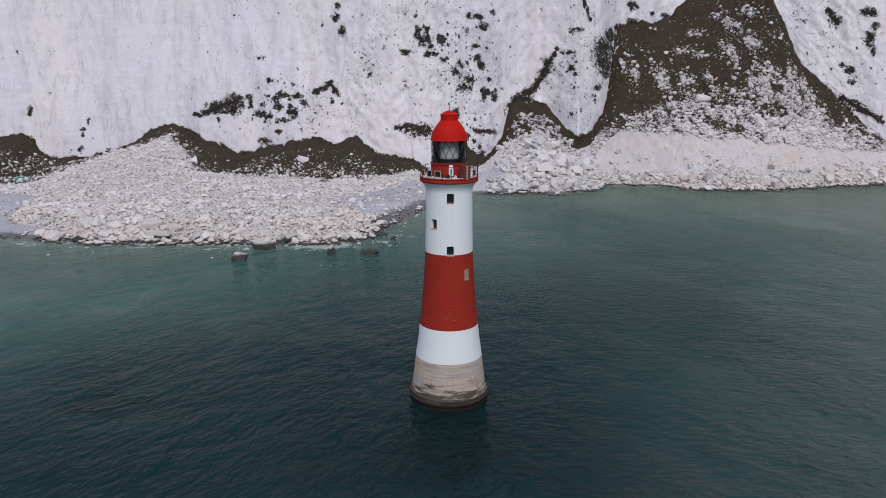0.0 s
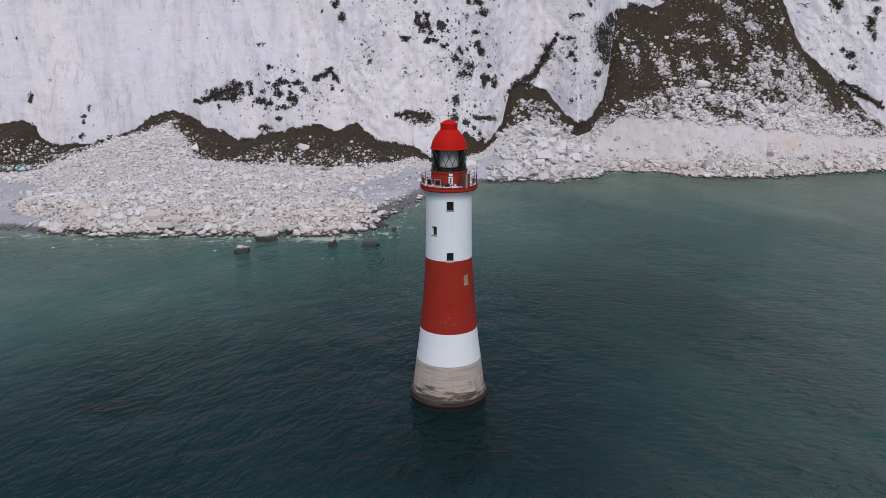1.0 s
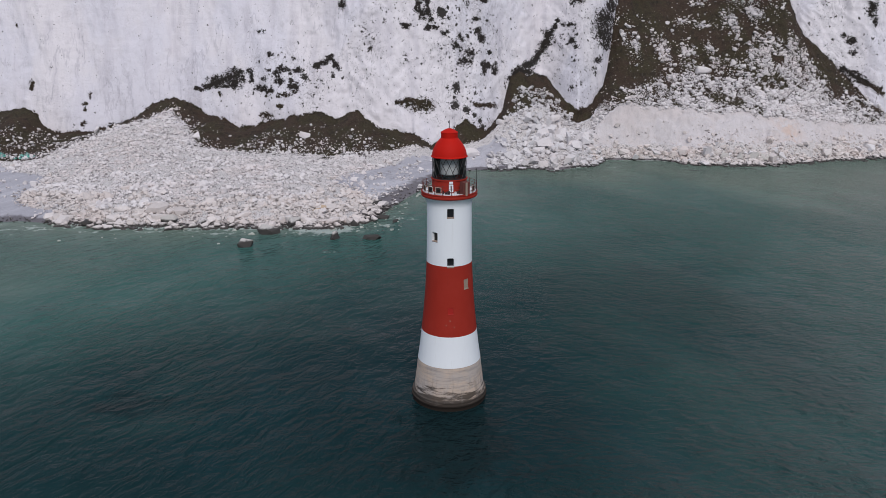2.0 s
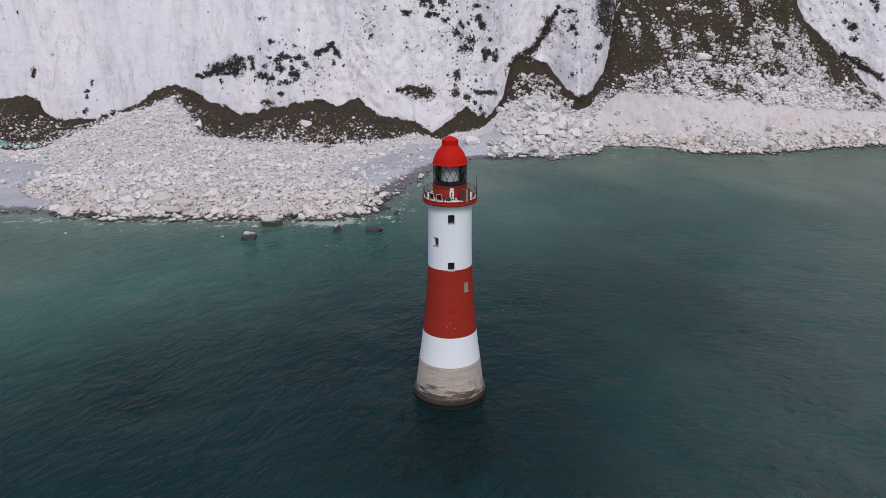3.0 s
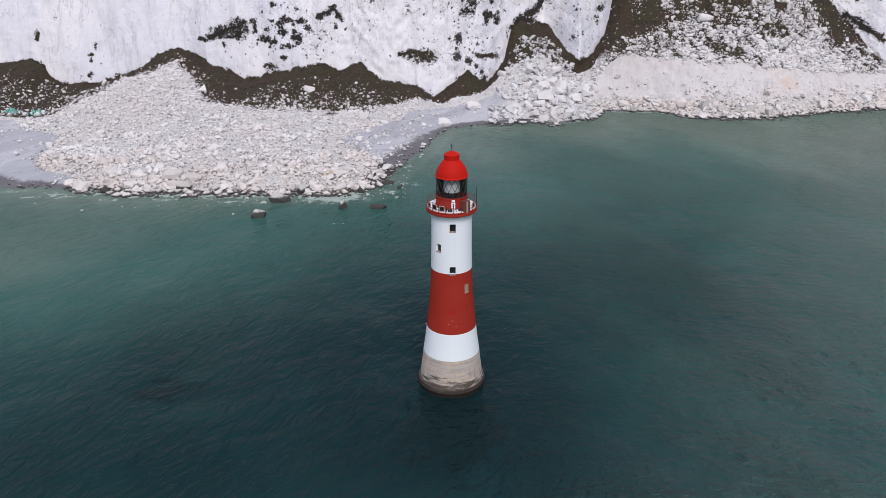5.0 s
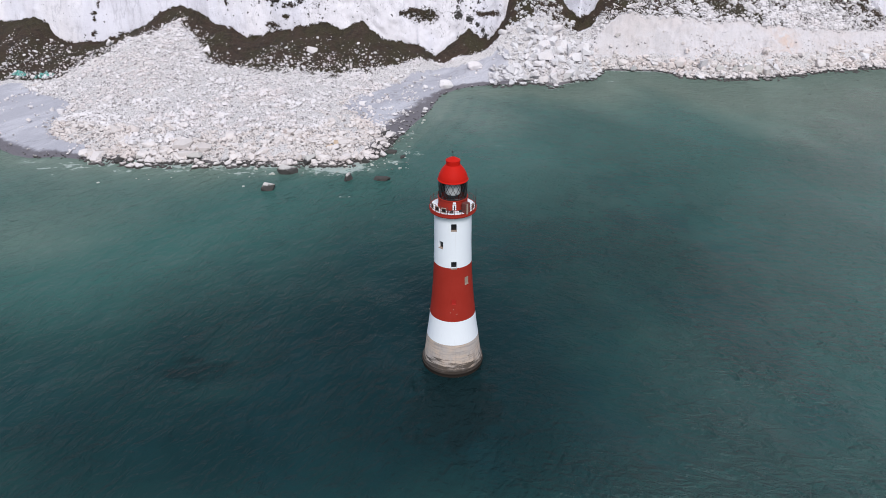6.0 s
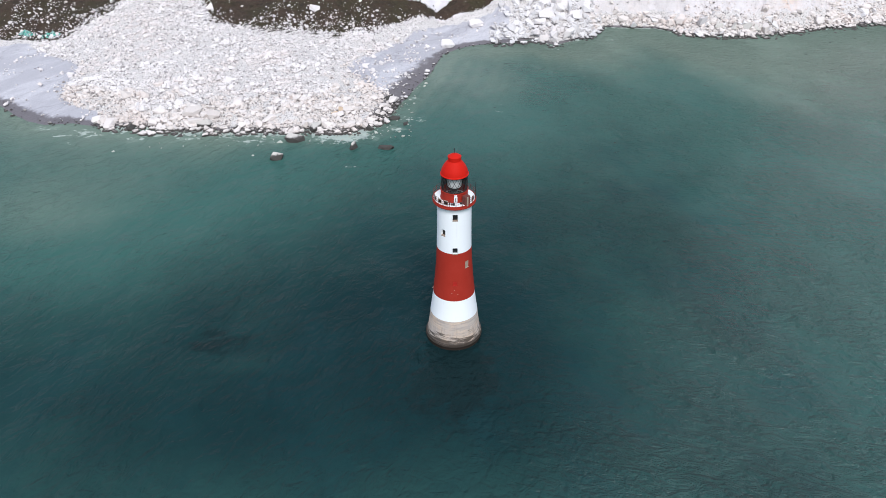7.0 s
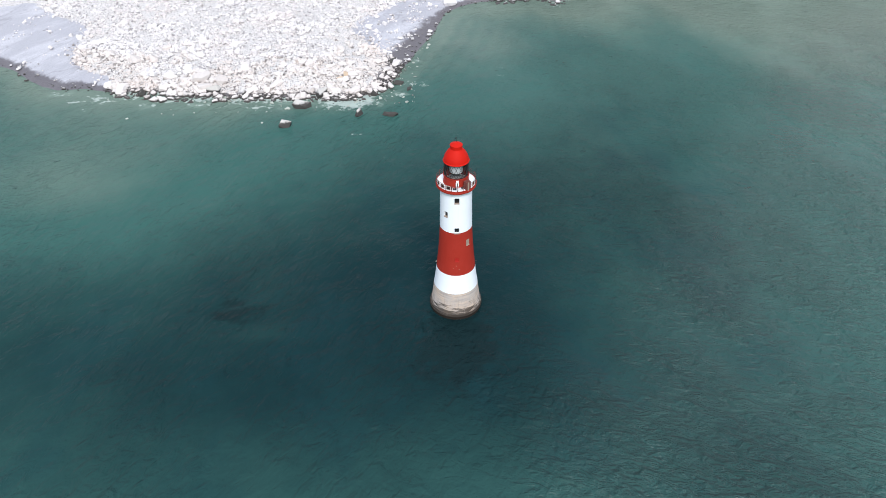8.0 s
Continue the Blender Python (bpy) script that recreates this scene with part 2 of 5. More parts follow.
def cliff_tufts(x, z):
    """How thickly small tufts dot the face."""
    v = 0.10 + 0.55 * np.exp(-((x + 72) / 22) ** 2 - ((z - 34) / 12) ** 2)
    v += 0.45 * np.exp(-((x - 8) / 16) ** 2 - ((z - 50) / 22) ** 2) + 0.3 * np.exp(-((x + 10) / 16) ** 2 - ((z - 66) / 12) ** 2)
    v += 0.4 * np.exp(-((x - 12) / 18) ** 2 - ((z - 22) / 9) ** 2) + 0.25 * np.exp(-((x + 34) / 10) ** 2 - ((z - 50) / 20) ** 2)
    v += 0.52 * np.exp(-((x - 62) / 10) ** 2 - ((z - 50) / 26) ** 2) + 0.22 * np.exp(-((x - 203) / 24) ** 2 - ((z - 55) / 45) ** 2)
    v += 0.10 * np.clip((x + 50) / 15, 0, 1) - 0.07 * np.clip((x - 28) / 8, 0, 1)
    return np.clip(v - 0.09 * np.clip((-100 - x) / 20, 0, 1), 0, 1)


# bare chalk showing through the eastern talus: x, z, half width, half height
BARE = [130, 68.5, 3.1, 1.5, 148.2, 73.6, 2.1, 3.7, 159, 79.4, 3.1, 2.5, 155.7, 65.2, 3, 2.4, 157.6, 62.3, 2.4, 1.8, 120.7, 45.6, 2.9, 2.3, 121.5, 59.6, 3, 1.5,
        131.1, 57.6, 3, 1.2, 143.7, 61, 3, 2.4, 146.1, 55.2, 1.8, 2.9, 131.7, 45.6, 1.7, 1.7, 107.4, 45.6, 2.6, 4.8, 93.6, 48.3, 1.7, 3.7, 88, 50.9, 1.1, 2.3,
        84.1, 59.2, 1.2, 1.7, 153.1, 71.1, 1.2, 1.8, 142, 77.2, 1.5, 1.2]


def stony(x, z):
    """Above zero under the line to which fallen stones have climbed on the eastern talus."""
    top = np.interp(x, [66, 79, 84, 98, 114, 132, 143, 153, 165, 173, 185, 192], [18, 27, 31, 34, 40, 42, 45, 52, 56, 57, 44, 26])
    return (top + 3.5 * rough(x / 6, 0.5, 64, 3) - z) / 6


def slope_turf(x, y, z, s):
    """Turf on the ground: above zero where grass covers it."""
    v = np.clip((s - 3.97 - 0.10 * rough(x / 5, 4.5, 46, 3) - 0.16 * rough(x / 13, 6.5, 49, 2) + 0.12 * np.exp(-((x + 75) / 20) ** 2)) * 6, -1, 1)
    scree = np.exp(-((x + 119 + 5 * rough(x / 5, y / 5, 44, 3)) / 15) ** 2) * np.clip((4.10 + 0.3 * rough(x / 4, y / 6, 45, 3) - s) * 4, 0, 1)
    v = v - 1.7 * scree
    v = np.where((x < -146) & (s > 3.75), np.maximum(v, 0.3 + 0.5 * rough(x / 7, y / 7, 42, 2)), v)
    east = np.clip((x - 70) / 6, 0, 1)
    talus = np.clip((s - 3.04) * 10, -1, 0.55) + 0.25 * np.clip((s - 3.75) * 2.2, -0.4, 1) + 0.35 * rough(x / 6, y / 14, 41, 3)
    talus -= 0.45 * np.exp(-((x - 175) / 14) ** 2) * np.clip(stony(x, z), 0, 1)
    talus += 0.35 * np.clip(-stony(x, z), 0, 1)
    for bx, bz, rx, rz in np.array(BARE).reshape(-1, 4):
        q = ((x + 2.4 * rough(x / 2.4, z / 2.4, 73, 3) - bx) / rx / 1.2) ** 2 + ((z - bz) / rz / 1.2) ** 2
        talus -= (0.95 + 0.9 * rough(x / 1.6, z / 2.5, 74, 2)) * np.exp(-q)
    v = v * (1 - east) + np.where(s > 3, talus, -1) * east
    top = 3.75 + 0.5 * rough(x / 5, 2.5, 43, 2)
    cone = np.exp(-((x - 46) / 17) ** 4) * np.clip((top - s) * 6, 0, 1.2)
    return np.clip(v - 1.8 * cone, -1, 1)


def shingle_at(x, y, s):
    """Grey pebbles in the two coves, against white rubble."""
    west = (np.interp(y, [200, 206, 217, 222, 230, 237, 251, 260, 277], [-113, -115, -121, -131, -138, -140, -140, -147, -172]) - x) / 4
    west = np.where(y > 279, -1, west)
    edge = np.interp(y, [203, 215, 225, 235, 252, 262, 277, 297, 315], [-13, -15, -18, -25, -40, -43, -35, -23, -8])
    cove = np.minimum((x - edge) / 7, (27 - x) / 4) - np.clip(s - 3.0, 0, 1) * 3
    cove = np.where(x > 0, np.minimum(cove, (3.4 - s) * 2), cove)
    return np.clip(np.maximum(west, cove), -1, 1) + 0.45 * rough(x / 5, y / 5, 51, 3)


# ---------------------------------------------------------------- materials
class Nodes:
    """A short way to write node trees."""

    def __init__(self, name, **principled):
        self.mat = bpy.data.materials.new(name)
        self.mat.use_nodes = True
        self.tree = self.mat.node_tree
        self.shader = self.tree.nodes["Principled BSDF"]
        self.set(self.shader, **principled)

    def set(self, node, **values):
        for key, value in values.items():
            sock = node.inputs[key.replace("_", " ")]
            if isinstance(value, bpy.types.NodeSocket):
                self.tree.links.new(value, sock)
            else:
                sock.default_value = (*value, 1) if isinstance(value, tuple) and len(value) == 3 and sock.type == "RGBA" else value
        return node

    def add(self, kind, **values):
        return self.set(self.tree.nodes.new("ShaderNode" + kind), **values)

    def place(self, scale=(1, 1, 1), turn=0.0):
        geo = self.add("NewGeometry")
        m = self.add("Mapping", Vector=geo.outputs["Position"])
        m.vector_type = "TEXTURE"
        m.inputs["Scale"].default_value = tuple(1 / v for v in scale)
        m.inputs["Rotation"].default_value = (0, 0, radians(turn))
        return m.outputs["Vector"]

    def noise(self, scale, detail=5, rough_=0.55, stretch=(1, 1, 1), turn=0.0, twist=0.0):
        n = self.add("TexNoise", Vector=self.place(stretch, turn), Scale=scale, Detail=detail, Roughness=rough_, Distortion=twist)
        return n.outputs["Fac"]

    def attribute(self, name):
        n = self.add("Attribute")
        n.attribute_name = name
        return n.outputs["Fac"]

    def math(self, op, a, b=0.0, c=0.0):
        n = self.add("Math")
        n.operation = op
        for sock, value in zip(n.inputs, (a, b, c)):
            if isinstance(value, bpy.types.NodeSocket):
                self.tree.links.new(value, sock)
            else:
                sock.default_value = value
        return n.outputs[0]

    def step(self, value, low, high, to_low=0.0, to_high=1.0):
        n = self.add("MapRange")
        n.interpolation_type = "SMOOTHSTEP"
        for sock, v in zip(n.inputs, (value, low, high, to_low, to_high)):
            if isinstance(v, bpy.types.NodeSocket):
                self.tree.links.new(v, sock)
            else:
                sock.default_value = v
        return n.outputs[0]

    def mix(self, fac, a, b, kind="MIX"):
        n = self.add("Mix")
        n.data_type, n.blend_type = "RGBA", kind
        return self.set(n, Factor=fac) and self.pair(n, a, b)

    def pair(self, n, a, b):
        for sock, v in ((n.inputs[6], a), (n.inputs[7], b)):
            if isinstance(v, bpy.types.NodeSocket):
                self.tree.links.new(v, sock)
            else:
                sock.default_value = (*v, 1)
        return n.outputs[2]

    def bump(self, height, distance, strength=1.0, under=None):
        n = self.add("Bump", Height=height, Strength=strength, Distance=distance)
        if under:
            self.tree.links.new(under, n.inputs["Normal"])
        return n.outputs["Normal"]

    def random(self):
        return self.add("ObjectInfo").outputs["Random"]

    def done(self, **values):
        self.set(self.shader, **values)
        return self.mat


def chalk_tone(n):
    """White chalk with bluish and rosy stains, grey runs, bedding lines, cracks, painted relief shade and small dark
    tufts.
    """
    wide = n.noise(0.03, 4, 0.6, (1, 1, 0.45))
    streak = n.noise(0.16, 4, 0.55, (1, 0.35, 0.13))
    bed = n.noise(0.9, 4, 0.6, (0.05, 0.05, 1))
    fine = n.noise(1.1, 6, 0.68)
    blocky = n.noise(0.28, 6, 0.7, (1, 0.5, 0.7))
    c = n.mix(n.step(wide, 0.40, 0.60), (0.775, 0.768, 0.825), (0.825, 0.80, 0.825))
    c = n.mix(n.step(streak, 0.48, 0.72, 0, 0.5), c, (0.57, 0.55, 0.60))
    c = n.mix(n.step(bed, 0.58, 0.72, 0, 0.12), c, (0.50, 0.48, 0.51))
    c = n.mix(n.step(blocky, 0.54, 0.72, 0, 0.40), c, (0.50, 0.485, 0.51))
    c = n.mix(n.step(blocky, 0.30, 0.42, 0.35, 0), c, (0.84, 0.83, 0.84))
    c = n.mix(n.step(fine, 0.58, 0.76, 0, 0.34), c, (0.42, 0.40, 0.41))
    # shade of the relief as colour: dark pocks, gashes, creases, grey mottle
    pocks = n.math("MULTIPLY", n.step(n.noise(0.9, 9, 0.82, (1, 0.5, 0.75), 0, 0.4), 0.555, 0.62), n.step(n.noise(0.045, 3, 0.6), 0.40, 0.60, 0.15, 0.9))
    c = n.mix(n.math("MULTIPLY", pocks, n.step(n.attribute("tufts"), 0.05, 0.45, 0.04, 0.9)), c, (0.22, 0.21, 0.22))
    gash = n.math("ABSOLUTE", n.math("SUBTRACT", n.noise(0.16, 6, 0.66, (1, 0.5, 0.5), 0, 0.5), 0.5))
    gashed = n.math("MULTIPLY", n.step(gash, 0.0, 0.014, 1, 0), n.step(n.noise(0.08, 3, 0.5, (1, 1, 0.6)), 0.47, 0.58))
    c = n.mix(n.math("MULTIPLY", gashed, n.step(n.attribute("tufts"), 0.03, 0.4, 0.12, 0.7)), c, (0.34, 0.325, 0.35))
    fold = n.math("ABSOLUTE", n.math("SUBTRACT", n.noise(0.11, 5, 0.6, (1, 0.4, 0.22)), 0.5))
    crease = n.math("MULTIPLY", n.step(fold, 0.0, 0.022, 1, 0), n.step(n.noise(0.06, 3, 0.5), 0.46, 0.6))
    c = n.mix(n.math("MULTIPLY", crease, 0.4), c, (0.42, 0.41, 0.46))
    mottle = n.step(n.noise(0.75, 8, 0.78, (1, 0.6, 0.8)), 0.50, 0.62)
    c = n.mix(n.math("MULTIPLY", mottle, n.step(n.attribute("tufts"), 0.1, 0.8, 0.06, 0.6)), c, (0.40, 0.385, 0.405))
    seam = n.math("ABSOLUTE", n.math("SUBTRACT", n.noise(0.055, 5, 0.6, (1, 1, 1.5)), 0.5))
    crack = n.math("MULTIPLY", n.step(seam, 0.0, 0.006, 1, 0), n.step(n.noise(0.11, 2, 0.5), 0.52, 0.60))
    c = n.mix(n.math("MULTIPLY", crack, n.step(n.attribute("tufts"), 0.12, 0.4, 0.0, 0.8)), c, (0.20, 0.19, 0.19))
    warp = n.add("Mix", Factor=0.055)
    warp.data_type = "RGBA"
    warp.inputs[0].default_value = 0.45
    spot_place = n.place((1, 0.5, 0.85))
    n.tree.links.new(spot_place, warp.inputs[6])
    n.tree.links.new(n.add("TexNoise", Vector=spot_place, Scale=0.8, Detail=4).outputs["Color"], warp.inputs[7])
    spots = []
    for scale, size in ((0.30, 0.66), (0.62, 0.64), (1.15, 0.56)):
        v = n.add("TexVoronoi", Vector=warp.outputs[2], Scale=scale)
        own = n.add("SeparateColor", Color=v.outputs["Color"]).outputs[0]
        ragged = n.math("ADD", v.outputs["Distance"], n.math("MULTIPLY", n.math("SUBTRACT", fine, 0.5), 1.2))
        reach = n.math("MULTIPLY", n.math("MULTIPLY", n.attribute("tufts"), size), n.math("POWER", own, 1.6))
        spots.append(n.step(n.math("SUBTRACT", reach, ragged), 0.0, 0.04))
    c = n.mix(n.math("MAXIMUM", n.math("MAXIMUM", *spots[:2]), spots[2]), c, (0.045, 0.041, 0.038))
    return c, n.math("ADD", fine, n.math("MULTIPLY", blocky, 0.5)), streak


def turf_tone(n):
    """Short dark grass: brown where it is thin, olive where it is thick, with paler dead blades."""
    a = n.noise(0.07, 5, 0.65)
    b = n.noise(1.4, 6, 0.7)
    c = n.mix(n.step(a, 0.42, 0.60), (0.052, 0.034, 0.025), (0.043, 0.037, 0.020))
    c = n.mix(n.step(n.noise(0.3, 5, 0.7), 0.48, 0.64, 0, 0.8), c, (0.022, 0.018, 0.014))
    c = n.mix(n.step(b, 0.48, 0.66, 0, 0.8), c, (0.092, 0.074, 0.050))
    return c, b


def ground_material():
    n = Nodes("chalk_turf_and_shingle")
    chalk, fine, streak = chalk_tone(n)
    turf, blade = turf_tone(n)
    rag = n.noise(0.42, 7, 0.68, (1, 0.6, 1))
    cover = n.math("ADD", n.attribute("turf"), n.math("MULTIPLY", n.math("SUBTRACT", rag, 0.5), 3.0))
    cover = n.math("ADD", cover, n.math("MULTIPLY", n.math("SUBTRACT", n.noise(1.0, 7, 0.8, (1, 0.6, 1.4)), 0.5), 4.2))
    covered = n.step(cover, -0.06, 0.10)
    pebble = n.noise(2.6, 5, 0.75)
    band = n.noise(0.10, 4, 0.6, (0.3, 1, 1), 42)
    grey = n.mix(n.step(band, 0.42, 0.6), (0.45, 0.45, 0.49), (0.58, 0.58, 0.62))
    grey = n.mix(n.step(pebble, 0.42, 0.62, 0, 0.6), grey, (0.34, 0.34, 0.38))
    strand = n.math("ABSOLUTE", n.math("SUBTRACT", n.noise(0.045, 4, 0.6, (0.35, 1, 1), 40), 0.5))
    grey = n.mix(n.step(strand, 0.0, 0.012, 0.25, 0), grey, (0.14, 0.135, 0.15))
    pebbled = n.step(n.math("ADD", n.attribute("shingle"), n.math("MULTIPLY", n.math("SUBTRACT", rag, 0.5), 1.2)), -0.05, 0.12)
    # dark flecks put the shade of gaps between stones into the scree colour
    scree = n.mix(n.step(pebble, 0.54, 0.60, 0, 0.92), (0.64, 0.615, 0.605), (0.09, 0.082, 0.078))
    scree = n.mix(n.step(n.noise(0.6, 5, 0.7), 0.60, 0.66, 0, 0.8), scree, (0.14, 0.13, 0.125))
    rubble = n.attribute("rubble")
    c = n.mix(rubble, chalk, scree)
    rill = n.noise(0.4, 6, 0.7, (1, 0.5, 0.3))
    earth = n.mix(n.step(n.noise(0.07, 5, 0.6), 0.42, 0.62), (0.67, 0.64, 0.645), (0.66, 0.61, 0.60))
    earth = n.mix(n.step(rill, 0.48, 0.70, 0, 0.55), earth, (0.47, 0.44, 0.435))
    earth = n.mix(n.step(pebble, 0.50, 0.66, 0, 0.45), earth, (0.40, 0.375, 0.37))
    rust = n.math("MULTIPLY", n.attribute("rust"), n.step(n.noise(0.35, 5, 0.65, (1, 1, 0.4)), 0.38, 0.62))
    earth = n.mix(rust, earth, (0.66, 0.50, 0.41))
    bare = n.step(n.math("ADD", n.attribute("apron"), n.math("MULTIPLY", n.math("SUBTRACT", rag, 0.5), 1.5)), 0.3, 0.7)
    c = n.mix(bare, c, earth)
    c = n.mix(pebbled, c, grey)
    height = n.add("SeparateXYZ", Vector=n.add("NewGeometry").outputs["Position"]).outputs["Z"]
    turf = n.mix(n.math("MULTIPLY", n.step(n.attribute("tufts"), 0.0, 0.06, 0, 0.75), n.step(height, 25, 31)), turf, (0.026, 0.024, 0.024))
    c = n.mix(covered, c, turf)
    wet = n.step(n.math("ADD", height, n.math("MULTIPLY", rag, 1.0)), 1.02, 1.35, 1, 0)
    c = n.mix(n.math("MULTIPLY", wet, 0.88), c, (0.105, 0.095, 0.105))
    h = n.math("ADD", n.math("MULTIPLY", fine, 0.5), n.math("MULTIPLY", streak, 0.5))
    nrm = n.bump(n.math("ADD", h, n.math("MULTIPLY", n.math("MULTIPLY", covered, blade), 0.9)), 0.9, 0.75)
    return n.done(Base_Color=c, Roughness=n.step(wet, 0, 1, 0.92, 0.45), Normal=nrm, Specular_IOR_Level=0.25)


def rock_material(name, light, dark, low=0.0):
    n = Nodes(name)
    island = n.add("NewGeometry").outputs["Random Per Island"]
    fine = n.noise(1.3, 5, 0.65)
    c = n.mix(n.math("POWER", island, 2.6), light, dark)
    rosy = n.noise(0.05, 4, 0.6)
    c = n.mix(n.step(rosy, 0.48, 0.62, 0, 0.4), c, (0.93 * light[0], 0.85 * light[1], 0.81 * light[2]))
    # some small stones coloured dark to stand for shaded crevices between them
    c = n.mix(n.math("MULTIPLY", n.step(island, 0.81, 0.85, 0, 0.88), n.attribute("small")), c, tuple(0.20 * v for v in light))
    c = n.mix(n.math("MULTIPLY", n.random(), 0.4), c, tuple(0.9 * v for v in light))
    c = n.mix(n.step(fine, 0.55, 0.72, 0, 0.26), c, tuple(0.5 * v for v in dark))
    if low is not None:
        height = n.add("SeparateXYZ", Vector=n.add("NewGeometry").outputs["Position"]).outputs["Z"]
        wet = n.step(n.math("ADD", height, n.math("MULTIPLY", fine, 1.1)), low + 0.95, low + 1.5, 0.93, 0)
        c = n.mix(wet, c, (0.030, 0.028, 0.026))
    return n.done(Base_Color=c, Roughness=0.9, Normal=n.bump(fine, 0.25, 0.6), Specular_IOR_Level=0.25)


def sea_material():
    n = Nodes("sea_water")
    drift = n.noise(0.016, 5, 0.6, (1, 0.55, 1), 18)
    silt = n.math("ADD", n.attribute("silt"), n.math("MULTIPLY", n.math("SUBTRACT", drift, 0.5), 0.28))
    silt = n.math("ADD", silt, n.math("MULTIPLY", n.math("SUBTRACT", n.noise(0.07, 4, 0.6, (0.8, 1, 1), 25), 0.5), 0.16))
    c = n.mix(n.step(silt, 0.05, 0.65), (0.0070, 0.0262, 0.0298), (0.041, 0.113, 0.099))
    c = n.mix(n.step(silt, 0.68, 1.25), c, (0.150, 0.208, 0.170))
    blot = n.noise(0.055, 5, 0.6, (1, 0.7, 1))
    c = n.mix(n.math("MULTIPLY", n.step(blot, 0.46, 0.64, 0, 0.30), n.step(silt, 0.25, 0.6, 1, 0.15)), c, (0.010, 0.042, 0.050))
    # darkens the water colour for the tower's painted reflection and for weedy rock
    weed = n.step(n.math("ADD", n.attribute("ledge"), n.math("MULTIPLY", n.math("SUBTRACT", n.noise(0.35, 5, 0.65, (0.6, 1, 1), 20), 0.5), 2.2)), 0.25, 0.65, 0, 0.75)
    c = n.mix(weed, c, (0.008, 0.020, 0.022))
    froth = n.noise(0.38, 6, 0.62, (1, 1.2, 1))
    foam = n.step(n.math("ADD", n.attribute("foam"), n.math("MULTIPLY", n.math("SUBTRACT", froth, 0.5), 2.8)), 0.0, 0.35)
    shoal = n.step(n.math("ADD", n.attribute("foam"), n.math("MULTIPLY", n.math("SUBTRACT", n.noise(0.14, 5, 0.6), 0.5), 3.2)), -0.15, 0.5, 0, 0.55)
    c = n.mix(shoal, c, (0.22, 0.30, 0.255))
    c = n.mix(n.math("MULTIPLY", foam, 0.75), c, (0.47, 0.54, 0.50))
    # wind waves: slanting crests in the west, level ones in the east, both broken up by gusts
    swell = n.noise(0.085, 3, 0.5, (0.8, 1.4, 1), 30)
    slant = n.math("ADD", n.noise(0.34, 4, 0.5, (0.6, 1.2, 1), 58, 0.9), n.math("MULTIPLY", n.noise(0.9, 3, 0.5, (0.6, 1.2, 1), 70, 0.6), 0.25))
    level = n.math("ADD", n.noise(0.40, 4, 0.55, (0.58, 1.15, 1), -14, 1.3), n.math("MULTIPLY", n.noise(1.0, 3, 0.5, (0.7, 1.1, 1), -20, 0.8), 0.3))
    east = n.attribute("east")
    west = n.math("SUBTRACT", 1.0, east)
    waves = n.math("ADD", n.math("MULTIPLY", slant, n.math("ADD", west, 0.25)), n.math("MULTIPLY", level, n.math("ADD", east, 0.35)))
    gust = n.step(n.noise(0.022, 4, 0.6, (1, 0.6, 1), 25), 0.36, 0.62, 0.25, 1.2)
    wind = n.math("MULTIPLY", gust, n.math("ADD", n.step(n.attribute("wind"), 0, 1, 1.5, 3.9), n.math("MULTIPLY", east, 0.7)))
    h = n.math("ADD", n.math("MULTIPLY", swell, 1.5), n.math("MULTIPLY", waves, wind))
    return n.done(Base_Color=c, Roughness=n.step(foam, 0, 1, 0.14, 0.6), IOR=1.333, Specular_IOR_Level=n.attribute("gloss"), Specular_Tint=(0.86, 0.95, 1.0), Normal=n.bump(h, 1.0, 0.7))


def paint_material(name, colour, stain, rough_=0.55, fade=None):
    n = Nodes(name)
    wide = n.noise(0.35, 4, 0.6)
    run = n.noise(1.2, 6, 0.65, (1.6, 1.6, 0.13))
    c = n.mix(n.step(wide, 0.35, 0.7, 0, 0.5), colour, fade or tuple(0.88 * v for v in colour))
    c = n.mix(n.step(run, 0.56, 0.78, 0, 0.45), c, stain)
    return n.done(Base_Color=c, Roughness=rough_, Specular_IOR_Level=0.2, Normal=n.bump(n.noise(2.5, 5, 0.6), 0.05, 0.4))


